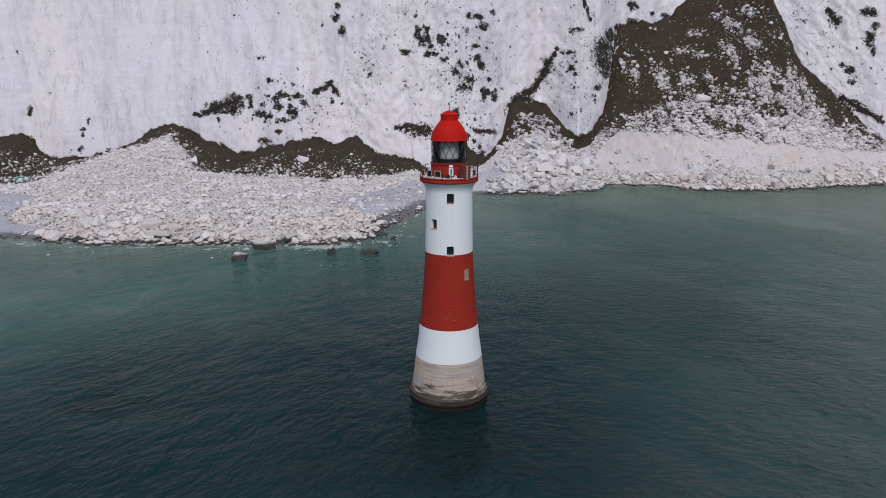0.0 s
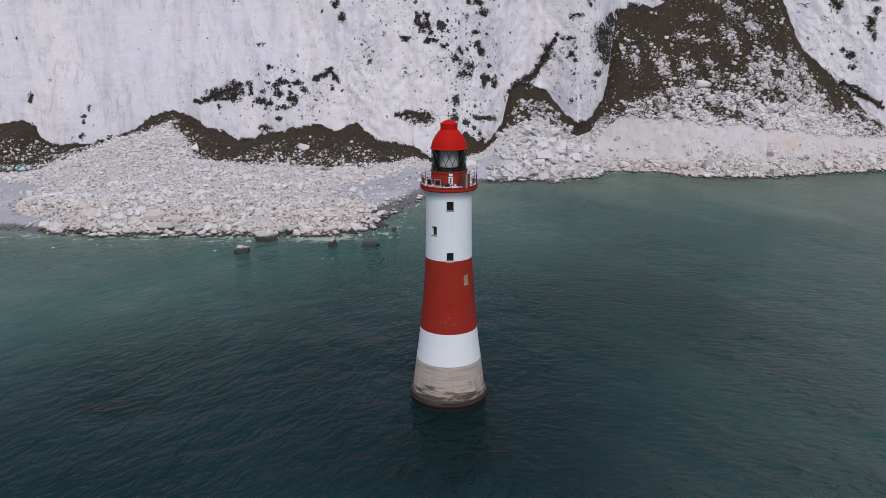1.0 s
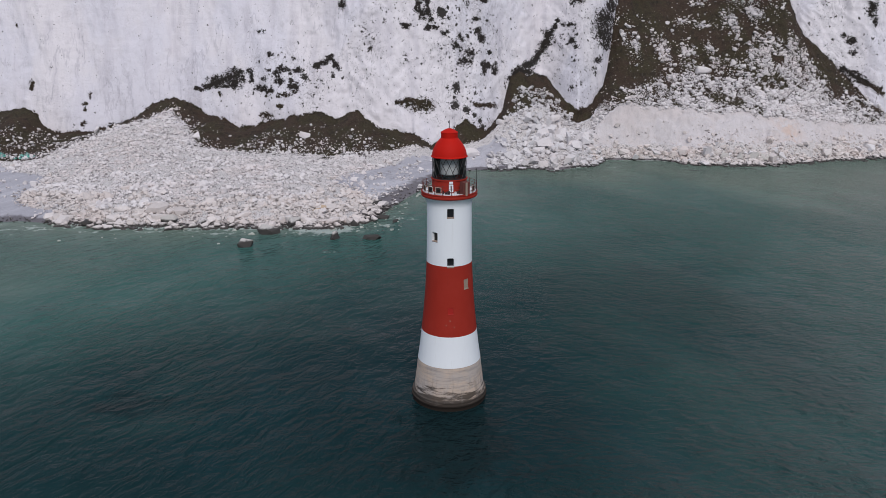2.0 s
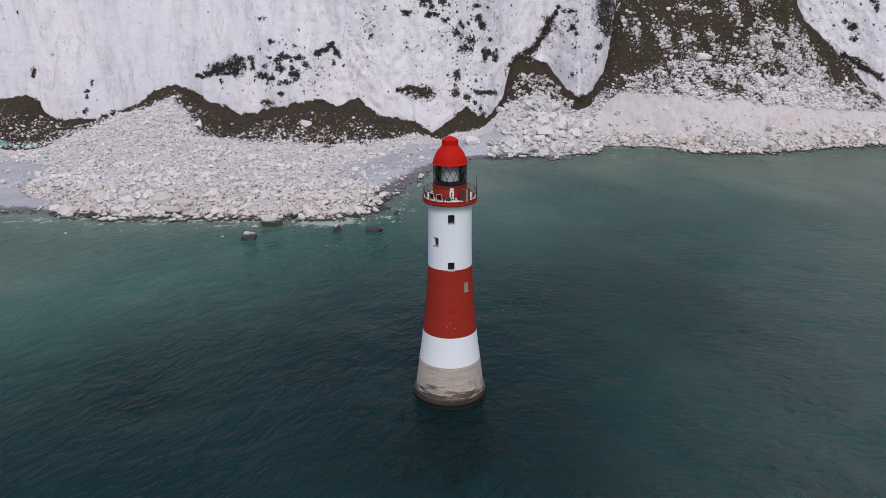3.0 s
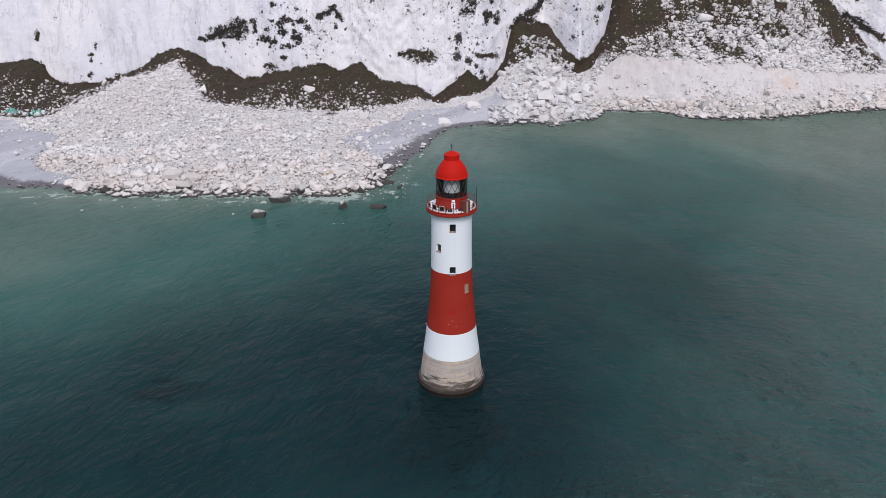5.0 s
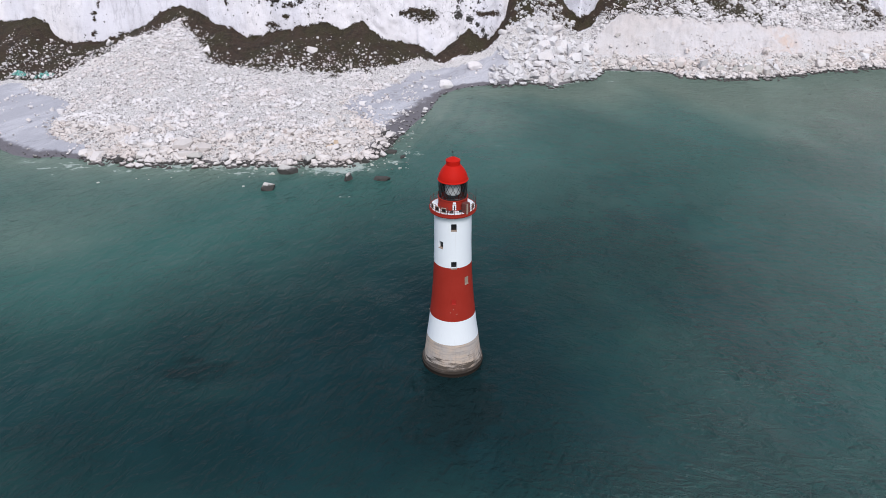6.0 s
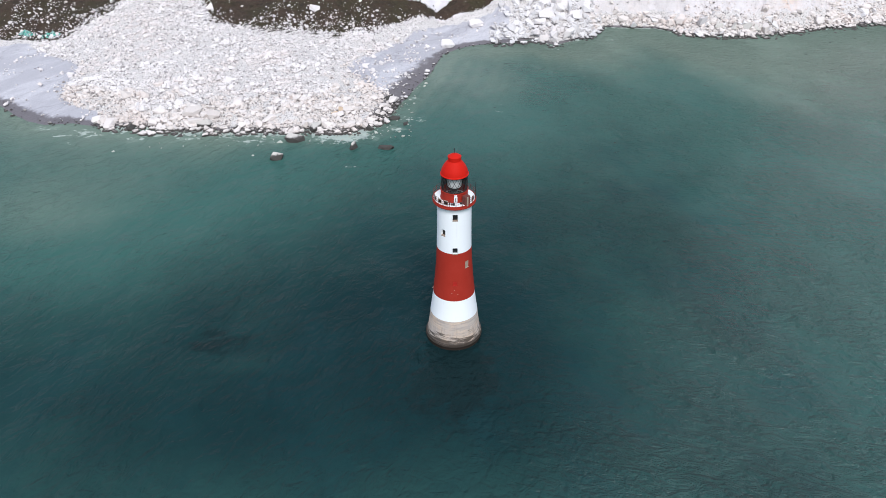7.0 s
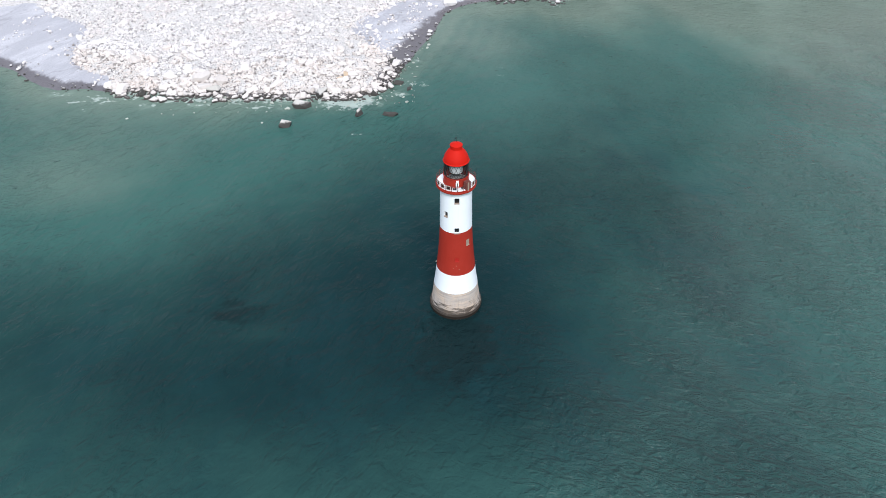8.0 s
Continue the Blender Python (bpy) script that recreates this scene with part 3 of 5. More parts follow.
def granite_material():
    n = Nodes("weathered_granite")
    height = n.add("SeparateXYZ", Vector=n.add("NewGeometry").outputs["Position"]).outputs["Z"]
    course = n.noise(1.0, 5, 0.6, (0.25, 0.25, 2.4))
    wide = n.noise(0.28, 5, 0.65)
    c = n.mix(n.step(wide, 0.36, 0.64), (0.50, 0.45, 0.41), (0.60, 0.485, 0.385))
    c = n.mix(n.step(course, 0.45, 0.7, 0, 0.6), c, (0.30, 0.285, 0.275))
    weed = n.noise(0.5, 6, 0.68, (0.42, 0.42, 3.2))
    line_ = n.math("ADD", height, n.math("MULTIPLY", n.math("SUBTRACT", weed, 0.5), 9.0))
    c = n.mix(n.step(line_, 1.7, 2.9, 0.85, 0), c, (0.028, 0.023, 0.019))
    drip = n.noise(0.9, 5, 0.6, (1.4, 1.4, 0.22))
    c = n.mix(n.math("MULTIPLY", n.step(drip, 0.50, 0.68, 0, 0.5), n.step(height, 2.5, 5.5, 1, 0.25)), c, (0.20, 0.18, 0.165))
    c = n.mix(n.step(height, 0.9, 1.9, 0.75, 0), c, (0.060, 0.050, 0.042))
    c = n.mix(n.step(height, 0.65, 1.2, 0.97, 0), c, (0.020, 0.016, 0.013))
    return n.done(Base_Color=c, Roughness=0.85, Specular_IOR_Level=0.12, Normal=n.bump(n.noise(1.5, 6, 0.65), 0.12, 0.6))


def plain(name, colour, rough_=0.6, metal=0.0, grain=6.0):
    n = Nodes(name)
    c = n.mix(n.step(n.noise(grain, 5, 0.6), 0.4, 0.7, 0, 0.5), colour, tuple(0.75 * v for v in colour))
    return n.done(Base_Color=c, Roughness=rough_, Metallic=metal)


GROUND = ground_material()
CHALK_ROCK = rock_material("chalk_rubble", (0.80, 0.77, 0.77), (0.60, 0.575, 0.57))
CREAM_ROCK = rock_material("weathered_chalk_boulder", (0.75, 0.70, 0.675), (0.57, 0.525, 0.50))
DARK_ROCK = rock_material("weedy_boulder", (0.58, 0.56, 0.53), (0.44, 0.42, 0.40), 1.0)
# darker copy of the chalk rubble, with the blocks' shade in its colour
GREY_CHALK = rock_material("shaded_chalk_block", (0.74, 0.725, 0.73), (0.44, 0.425, 0.43))
SHALLOW_ROCK = rock_material("pale_wave_washed_stone", (0.48, 0.52, 0.47), (0.30, 0.34, 0.30), -0.7)
OCHRE_ROCK = rock_material("ochre_stained_boulder", (0.64, 0.50, 0.37), (0.50, 0.38, 0.27))
SEA = sea_material()
WHITE = paint_material("white_masonry_paint", (0.85, 0.905, 0.93), (0.74, 0.77, 0.77), 0.6, (0.83, 0.88, 0.91))
RED = paint_material("red_masonry_paint", (0.34, 0.027, 0.015), (0.24, 0.023, 0.015), 0.75, (0.38, 0.035, 0.022))
DOME_RED = paint_material("bright_red_metal_paint", (0.56, 0.010, 0.003), (0.42, 0.012, 0.005), 0.7)
GRANITE = granite_material()
IRON = plain("dark_iron", (0.035, 0.033, 0.035), 0.5, 0.3)
RUSTY = plain("rusty_red_iron", (0.16, 0.045, 0.035), 0.7, 0.1)
BLACK = plain("black_panel", (0.012, 0.012, 0.014), 0.3)
CREAM = plain("pale_frame", (0.55, 0.50, 0.42), 0.6)
BOARD = plain("weathered_board", (0.36, 0.28, 0.22), 0.8)
BRIGHT = plain("fresh_red_board", (0.42, 0.016, 0.010), 0.6)
LENS = plain("frosted_lens", (0.86, 0.92, 0.92), 0.35)
def netting():
    n = Nodes("green_netting")
    c = n.mix(n.step(n.noise(1.1, 5, 0.7), 0.42, 0.58), (0.04, 0.42, 0.32), (0.36, 0.48, 0.47))
    c = n.mix(n.step(n.noise(1.7, 4, 0.7), 0.52, 0.62), c, (0.05, 0.07, 0.08))
    return n.done(Base_Color=c, Roughness=0.85)


GREEN_NET = netting()
GREY_NET = plain("grey_wreckage", (0.10, 0.10, 0.12), 0.8, 0, 2.0)


def glass():
    n = Nodes("lantern_glass")
    return n.done(Base_Color=(0.04, 0.05, 0.05), Roughness=0.05, Alpha=0.28, IOR=1.45)


GLASS = glass()


# ---------------------------------------------------------------- mesh helpers
def part(name, bm, material, parent=None, label=""):
    """Links a bmesh as one mesh object, under a thing or a part."""
    me = bpy.data.meshes.new(name)
    bm.normal_update()
    bm.to_mesh(me)
    bm.free()
    me.materials.append(material)
    ob = new(name, me)
    ob.parent = parent
    return tagged(ob, label)


def smooth(ob, degrees=35):
    me = ob.data
    me.polygons.foreach_set("use_smooth", [True] * len(me.polygons))
    me.set_sharp_from_angle(angle=radians(degrees))
    return ob


def array_mesh(name, verts, faces, material, attributes=(), shade=True):
    """A mesh from numpy arrays of vertices and of triangles or quads."""
    me = bpy.data.meshes.new(name)
    n, k = faces.shape
    me.vertices.add(len(verts))
    me.vertices.foreach_set("co", np.asarray(verts, np.float32).ravel())
    me.loops.add(n * k)
    me.loops.foreach_set("vertex_index", np.asarray(faces, np.int32).ravel())
    me.polygons.add(n)
    me.polygons.foreach_set("loop_start", np.arange(0, n * k, k, dtype=np.int32))
    me.polygons.foreach_set("use_smooth", np.full(n, shade))
    me.update(calc_edges=True)
    for key, values in attributes:
        me.attributes.new(key, "FLOAT", "POINT").data.foreach_set("value", np.asarray(values, np.float32).ravel())
    me.materials.append(material)
    return new(name, me)


def grid_faces(rows, cols):
    a = (np.arange(rows - 1)[:, None] * cols + np.arange(cols - 1)[None, :]).ravel()
    return np.stack([a, a + 1, a + cols + 1, a + cols], 1)


def box(bm, size, at=(0, 0, 0), turn=0.0, bevel=0.0):
    m = Matrix.Translation(at) @ Matrix.Rotation(turn, 4, "Z") @ Matrix.Diagonal((*size, 1))
    made = bmesh.ops.create_cube(bm, size=1, matrix=m)["verts"]
    if bevel:
        edges = list({e for v in made for e in v.link_edges})
        bmesh.ops.bevel(bm, geom=edges, offset=bevel, segments=1, affect="EDGES")
    return bm


def rod(bm, a, b, r, sides=6):
    a, b = Vector(a), Vector(b)
    m = Matrix.Translation((a + b) / 2) @ (b - a).to_track_quat("Z", "Y").to_matrix().to_4x4()
    bmesh.ops.create_cone(bm, cap_ends=True, segments=sides, radius1=r, radius2=r, depth=(b - a).length, matrix=m)
    return bm


def lathe(bm, profile, sides=64):
    """Turns a list of (radius, height) round the z axis."""
    rings = []
    for r, z in profile:
        rings.append([bm.verts.new((r * math.sin(2 * math.pi * i / sides), -r * math.cos(2 * math.pi * i / sides), z)) for i in range(sides)])
    for lo, hi in zip(rings, rings[1:]):
        for i in range(sides):
            j = (i + 1) % sides
            bm.faces.new((lo[i], lo[j], hi[j], hi[i]))
    return rings


def cap(bm, ring, up=True):
    bm.faces.new(ring if up else ring[::-1])


# ---------------------------------------------------------------- sea
def build_sea():
    fine = np.arange(-330, 330.1, 2.5)
    xs = np.concatenate([[-4500, -2500, -1400, -800, -500], fine, [500, 800, 1400, 2500, 4500]])
    ys = np.concatenate([[-4500, -2500, -1200, -600, -300, -180], np.arange(-120, 352, 2.5), [420, 500]])
    gx, gy = np.meshgrid(xs, ys)
    shore = line(SHORE, 2, gx) + 1.3 * rough(gx / 9, 0.5, 11, 3) * np.clip(1 - np.abs(gx) / 300, 0, 1)
    away = np.full(gx.shape, 1e9)
    for off in range(-60, 61, 6):
        away = np.minimum(away, np.hypot(off, np.maximum(line(SHORE, 2, gx + off) - gy, 0)))
    silt = 0.38 * np.exp(-away / 60) * np.clip((gx + 10) / 30, 0, 1) + 0.60 * np.exp(-away / 17) + 0.55 * np.exp(-away / 55)
    silt += 0.50 * np.exp(-((gx + 115) / 60) ** 2 - ((gy - 155) / 40) ** 2) + 0.14 * np.clip((gx - 12) / 60, 0, 1) * np.clip((235 - gy) / 120, 0, 1) * np.clip((150 - gy) / 60 + 0.35, 0.35, 1)
    silt += 0.16 * np.exp(-((gx - 12) / 18) ** 2 - ((gy - 228) / 40) ** 2) + 0.06 * np.clip((gx - 6) / 25, 0, 1) + 0.22 * np.clip((gx - 35) / 75, 0, 1) * np.clip((235 - gy) / 60, 0.6, 1)
    silt += 0.14 * np.clip((gx - 85) / 35, 0, 1) - 0.04 * np.exp(-((gx - 58) / 34) ** 2 - ((gy - 195) / 42) ** 2)
    silt += 0.04 + 0.02 * np.clip((gx - 15) / 30, 0, 1) * np.clip((140 - gy) / 50, 0, 1)
    silt += 0.16 * np.clip((80 - gy) / 50, 0, 1) * np.clip((60 - gx) / 60, 0.2, 1)
    silt += 0.10 * np.clip((-30 - gx) / 50, 0, 1) + 0.24 * np.exp(-((gy - 245) / 75) ** 2) * np.clip((gx - 5) / 60, 0, 1)
    rocky = np.clip((-18 - gx) / 6, 0, 1) * np.clip((gx + 118) / 8, 0, 1) + np.clip((gx - 32) / 6, 0, 1) * 0.6
    foam = -0.95 + 0.45 * np.exp(-away / 2.0) + 1.32 * np.exp(-away / 11) * rocky
    foam += 0.9 * np.exp(-(np.hypot(gx - 0.8, gy - 100.7) - 5.6) ** 2 / 1.2) * 0.6
    foam += 0.9 * np.exp(-((gx + 19.8) / 2.2) ** 2 - ((gy - 164) / 2.5) ** 2) + 0.55 * np.exp(-((gx + 33) / 9) ** 2 - ((gy - 198) / 4) ** 2)
    for bx, by, r in ((-84, 197, 3.2), (-66, 196, 2.6), (-101, 198, 3.4), (-128, 200, 3), (-25, 200, 3), (-17, 205, 3.4), (-30, 178, 2.2), (-60, 199, 3.5), (-95, 200, 3), (-12, 213, 4), (-13, 232, 3), (-75, 200, 2.5), (-110, 203, 4), (70, 300, 3), (-120, 203, 5), (45, 288, 3), (-121.6, 194.5, 2.6), (-116.5, 199.5, 3), (-85.7, 199, 3.2), (-62, 196, 4), (-134, 206.5, 4)):
        foam = np.maximum(foam, 0.1 - 0.6 * (((gx - bx) / r / 1.6) ** 2 + ((gy - by) / r) ** 2))
    # two streaks of froth drifting off the cove
    for ax, ay, bx, by in ((45, 242, 55, 259), (13, 216, 26, 230)):
        t = np.clip(((gx - ax) * (bx - ax) + (gy - ay) * (by - ay)) / ((bx - ax) ** 2 + (by - ay) ** 2), 0, 1)
        foam = np.maximum(foam, -0.32 - 0.10 * np.hypot(gx - ax - t * (bx - ax), gy - ay - t * (by - ay)))
    foam = np.maximum(foam, 0.75 - ((gx + 34) / 6) ** 2 - ((gy - 199) / 4) ** 2)
    # the tower's dark reflection put into the water colour, with weedy rock there and to the west
    ledge = 1.2 * np.exp(-((gx - 1) / 8) ** 2 - ((gy - 88) / 12) ** 2) + 0.75 * np.exp(-((gx + 49) / 7) ** 2 - ((gy - 98) / 5) ** 2)
    silt += 0.12 * np.clip((gx - 80) / 30, 0, 1) + 0.12 * np.clip((70 - gy) / 40, 0, 1) + 0.12 * np.clip((80 - gy) / 25, 0, 1) * np.clip((70 - np.abs(gx)) / 40, 0, 1)
    silt += 0.10 * np.exp(-((gx + 42) / 7) ** 2 - ((gy - 91) / 3) ** 2)
    silt += 0.17 * np.exp(-((gx + 108) / 32) ** 2 - ((gy - 141) / 20) ** 2)
    silt -= 0.12 * np.exp(-((gx - 2) / 26) ** 2 - ((gy - 108) / 26) ** 2)
    silt -= 0.03 * np.exp(-((gx - 50 - 0.4 * (gy - 215)) / 24) ** 2 - ((gy - 215) / 30) ** 2) + 0.07 * np.exp(-((gx - 24) / 16) ** 2 - ((gy - 150) / 28) ** 2)
    silt += 0.07 * np.exp(-((gx - 80) / 20) ** 2 - ((gy - 152) / 25) ** 2) + 0.07 * np.exp(-((gx - 22) / 16) ** 2 - ((gy - 246) / 16) ** 2)
    east = np.clip((gx + 15) / 60, 0, 1)
    wind = np.clip((gx - 28 - 0.6 * (gy - 95)) / 28, 0, 1) * np.clip((300 - gy) / 60, 0, 1)
    sheltered = np.exp(-((gx - 18) / 26) ** 2 - ((gy - 255) / 45) ** 2)
    silt += 0.03 * wind - 0.07 * np.clip((78 - gy) / 25, 0, 1) * np.clip((gx - 20) / 30, 0, 1)
    gloss = 0.065 + 0.10 * sheltered + 0.27 * wind
    verts = np.stack([gx, gy, np.zeros_like(gx)], -1).reshape(-1, 3)
    ob = array_mesh("sea", verts, grid_faces(*gx.shape), SEA, (("silt", silt), ("foam", foam), ("ledge", ledge), ("east", east), ("wind", wind), ("gloss", gloss)))
    tagged(ob, "calm dark teal sea turning milky green by the shore", "sea", kind="structure")


build_sea()


# ---------------------------------------------------------------- coast: beach, slopes, cliff
def build_coast():
    fine = np.arange(-232, 232.01, 0.7)
    xs = np.concatenate([[-900, -650, -420, -340], np.arange(-300, -233, 4), fine, np.arange(234, 300, 4), [340, 420, 650, 900]])
    yb, zb = coast(xs)
    counts = (6, 14, 42, 46, 44)
    s = np.concatenate([k + np.arange(c) / c for k, c in enumerate(counts)] + [[5.0]])
    k, t = np.minimum(s.astype(int), 4), None
    t = (s - k)[:, None]
    y = yb[k] * (1 - t) + yb[k + 1] * t
    z = zb[k] * (1 - t) + zb[k + 1] * t
    x = np.broadcast_to(xs, y.shape)
    sg = np.broadcast_to(s[:, None], y.shape)
    z = z + relief(x, y, sg)
    stand = np.clip(sg - 4, 0, 1) ** 2
    y = y + stand * fluting(x, z)
    turf, shingle = slope_turf(x, y, z, sg), shingle_at(x, y, sg)
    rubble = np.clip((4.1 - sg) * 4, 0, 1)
    # apron starts above the shore rocks, so the dark gap colour shows there
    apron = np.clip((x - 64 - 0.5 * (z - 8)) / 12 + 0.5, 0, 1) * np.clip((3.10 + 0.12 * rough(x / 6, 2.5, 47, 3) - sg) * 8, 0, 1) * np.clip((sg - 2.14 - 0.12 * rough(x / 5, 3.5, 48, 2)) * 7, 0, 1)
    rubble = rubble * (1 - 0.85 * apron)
    rust = 0.75 * np.exp(-((x - 153) / 5) ** 2 - ((z - 11) / 8) ** 2)
    cut = 1 + sum(counts[:4])
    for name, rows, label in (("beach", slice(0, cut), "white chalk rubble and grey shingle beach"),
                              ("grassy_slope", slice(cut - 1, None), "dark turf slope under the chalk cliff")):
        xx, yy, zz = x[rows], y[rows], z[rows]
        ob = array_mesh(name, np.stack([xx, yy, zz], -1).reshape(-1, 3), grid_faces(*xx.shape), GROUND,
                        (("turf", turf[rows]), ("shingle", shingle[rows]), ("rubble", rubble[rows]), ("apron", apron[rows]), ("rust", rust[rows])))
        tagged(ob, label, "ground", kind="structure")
    # the cliff goes on from the last row
    zf, w = z[-1], None
    low = np.linspace(0, 1, 120)[:, None]
    mid = np.maximum(86, zf + 4)
    cz = np.concatenate([zf + low * (mid - zf), mid + np.linspace(0, 1, 14)[1:, None] * (CLIFF_TOP - mid)])
    cx = np.broadcast_to(xs, cz.shape)
    base = yb[5] - BATTER * zb[5]
    cy = base + BATTER * cz + fluting(cx, cz)
    cy[0] = y[-1]
    cy[1:4] += (y[-1] - (base + BATTER * zf + fluting(xs, zf))) * np.array([[0.75], [0.5], [0.25]])
    top = np.stack([np.stack([xs, cy[-1] + d, np.full(xs.shape, CLIFF_TOP + h)], -1) for d, h in ((4, 1.5), (30, 3), (150, 6), (700, 10), (2500, 10))])
    verts = np.concatenate([np.stack([cx, cy, cz], -1), top])
    turf = np.concatenate([cliff_turf(cx, cz, zf), np.ones(top.shape[:2])])
    zero = np.zeros(turf.shape)
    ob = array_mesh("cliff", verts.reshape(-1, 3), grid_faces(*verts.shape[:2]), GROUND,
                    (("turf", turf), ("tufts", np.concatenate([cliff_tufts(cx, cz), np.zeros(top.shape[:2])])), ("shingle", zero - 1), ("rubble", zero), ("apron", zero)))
    tagged(ob, "tall white chalk cliff with dark tufts of grass", "cliff", kind="structure")


build_coast()


# ---------------------------------------------------------------- rocks
def rock_shape(seed, flat=0.75, points=13, ball=0.0):
    """A broken block: the hull of a few scattered points."""
    rng = random.Random(seed)
    bm = bmesh.new()
    for _ in range(points):
        v = Vector((rng.uniform(-1, 1), rng.uniform(-1, 1), rng.uniform(-1, 1)))
        v = v / (max(abs(v.x), abs(v.y), abs(v.z)) * (1 - ball) + v.length * ball) * rng.uniform(0.75, 1.0)
        bm.verts.new((v.x * 0.5, v.y * 0.45 * rng.uniform(0.8, 1), v.z * 0.5 * flat))
    hull = bmesh.ops.convex_hull(bm, input=bm.verts)
    bmesh.ops.delete(bm, geom=list({g for g in hull["geom_unused"] + hull["geom_interior"] if isinstance(g, bmesh.types.BMVert)}), context="VERTS")
    bmesh.ops.triangulate(bm, faces=bm.faces)
    return bm


def shape_arrays(bm):
    bm.verts.index_update()
    out = np.array([v.co for v in bm.verts]), np.array([[v.index for v in fc.verts] for fc in bm.faces])
    bm.free()
    return out


SMALL = [shape_arrays(rock_shape(k, 0.68, 16, 0.6)) for k in range(12)]


def scatter(name, x, y, z, size, material, label, rng):
    """One joined mesh of rocks of those sizes, half sunk at those places."""
    verts, faces, small, base = [], [], [], 0
    kind = rng.integers(0, len(SMALL), len(x))
    for k, (sv, sf) in enumerate(SMALL):
        pick = np.nonzero(kind == k)[0]
        if not len(pick):
            continue
        a, b = rng.uniform(0, 2 * np.pi, len(pick)), rng.normal(0, 0.35, len(pick))
        ca, sa, cb, sb = np.cos(a), np.sin(a), np.cos(b), np.sin(b)
        one, nil = np.ones_like(a), np.zeros_like(a)
        rz = np.stack([np.stack([ca, -sa, nil], -1), np.stack([sa, ca, nil], -1), np.stack([nil, nil, one], -1)], 1)
        rx = np.stack([np.stack([one, nil, nil], -1), np.stack([nil, cb, -sb], -1), np.stack([nil, sb, cb], -1)], 1)
        scale = size[pick][:, None] * rng.uniform(0.75, 1.25, (len(pick), 3))
        p = np.einsum("nij,nvj->nvi", rz @ rx, sv[None] * scale[:, None, :])
        p += np.stack([x[pick], y[pick], z[pick] + 0.22 * size[pick]], -1)[:, None, :]
        verts.append(p.reshape(-1, 3))
        small.append(np.repeat(np.clip(2.3 - size[pick], 0, 1), len(sv)))
        idx = base + np.arange(len(pick))[:, None, None] * len(sv) + sf[None]
        faces.append(idx.reshape(-1, 3))
        base += len(pick) * len(sv)
    ob = array_mesh(name, np.concatenate(verts), np.concatenate(faces), material, (("small", np.concatenate(small)),), shade=False)
    return tagged(ob, label, "rubble", kind="stuff")


def sizes(rng, n, low, high, power=2.2):
    """Many small ones, few large ones."""
    return low * (1 - rng.uniform(0, 1, n) * (1 - (low / high) ** power)) ** (-1 / power)


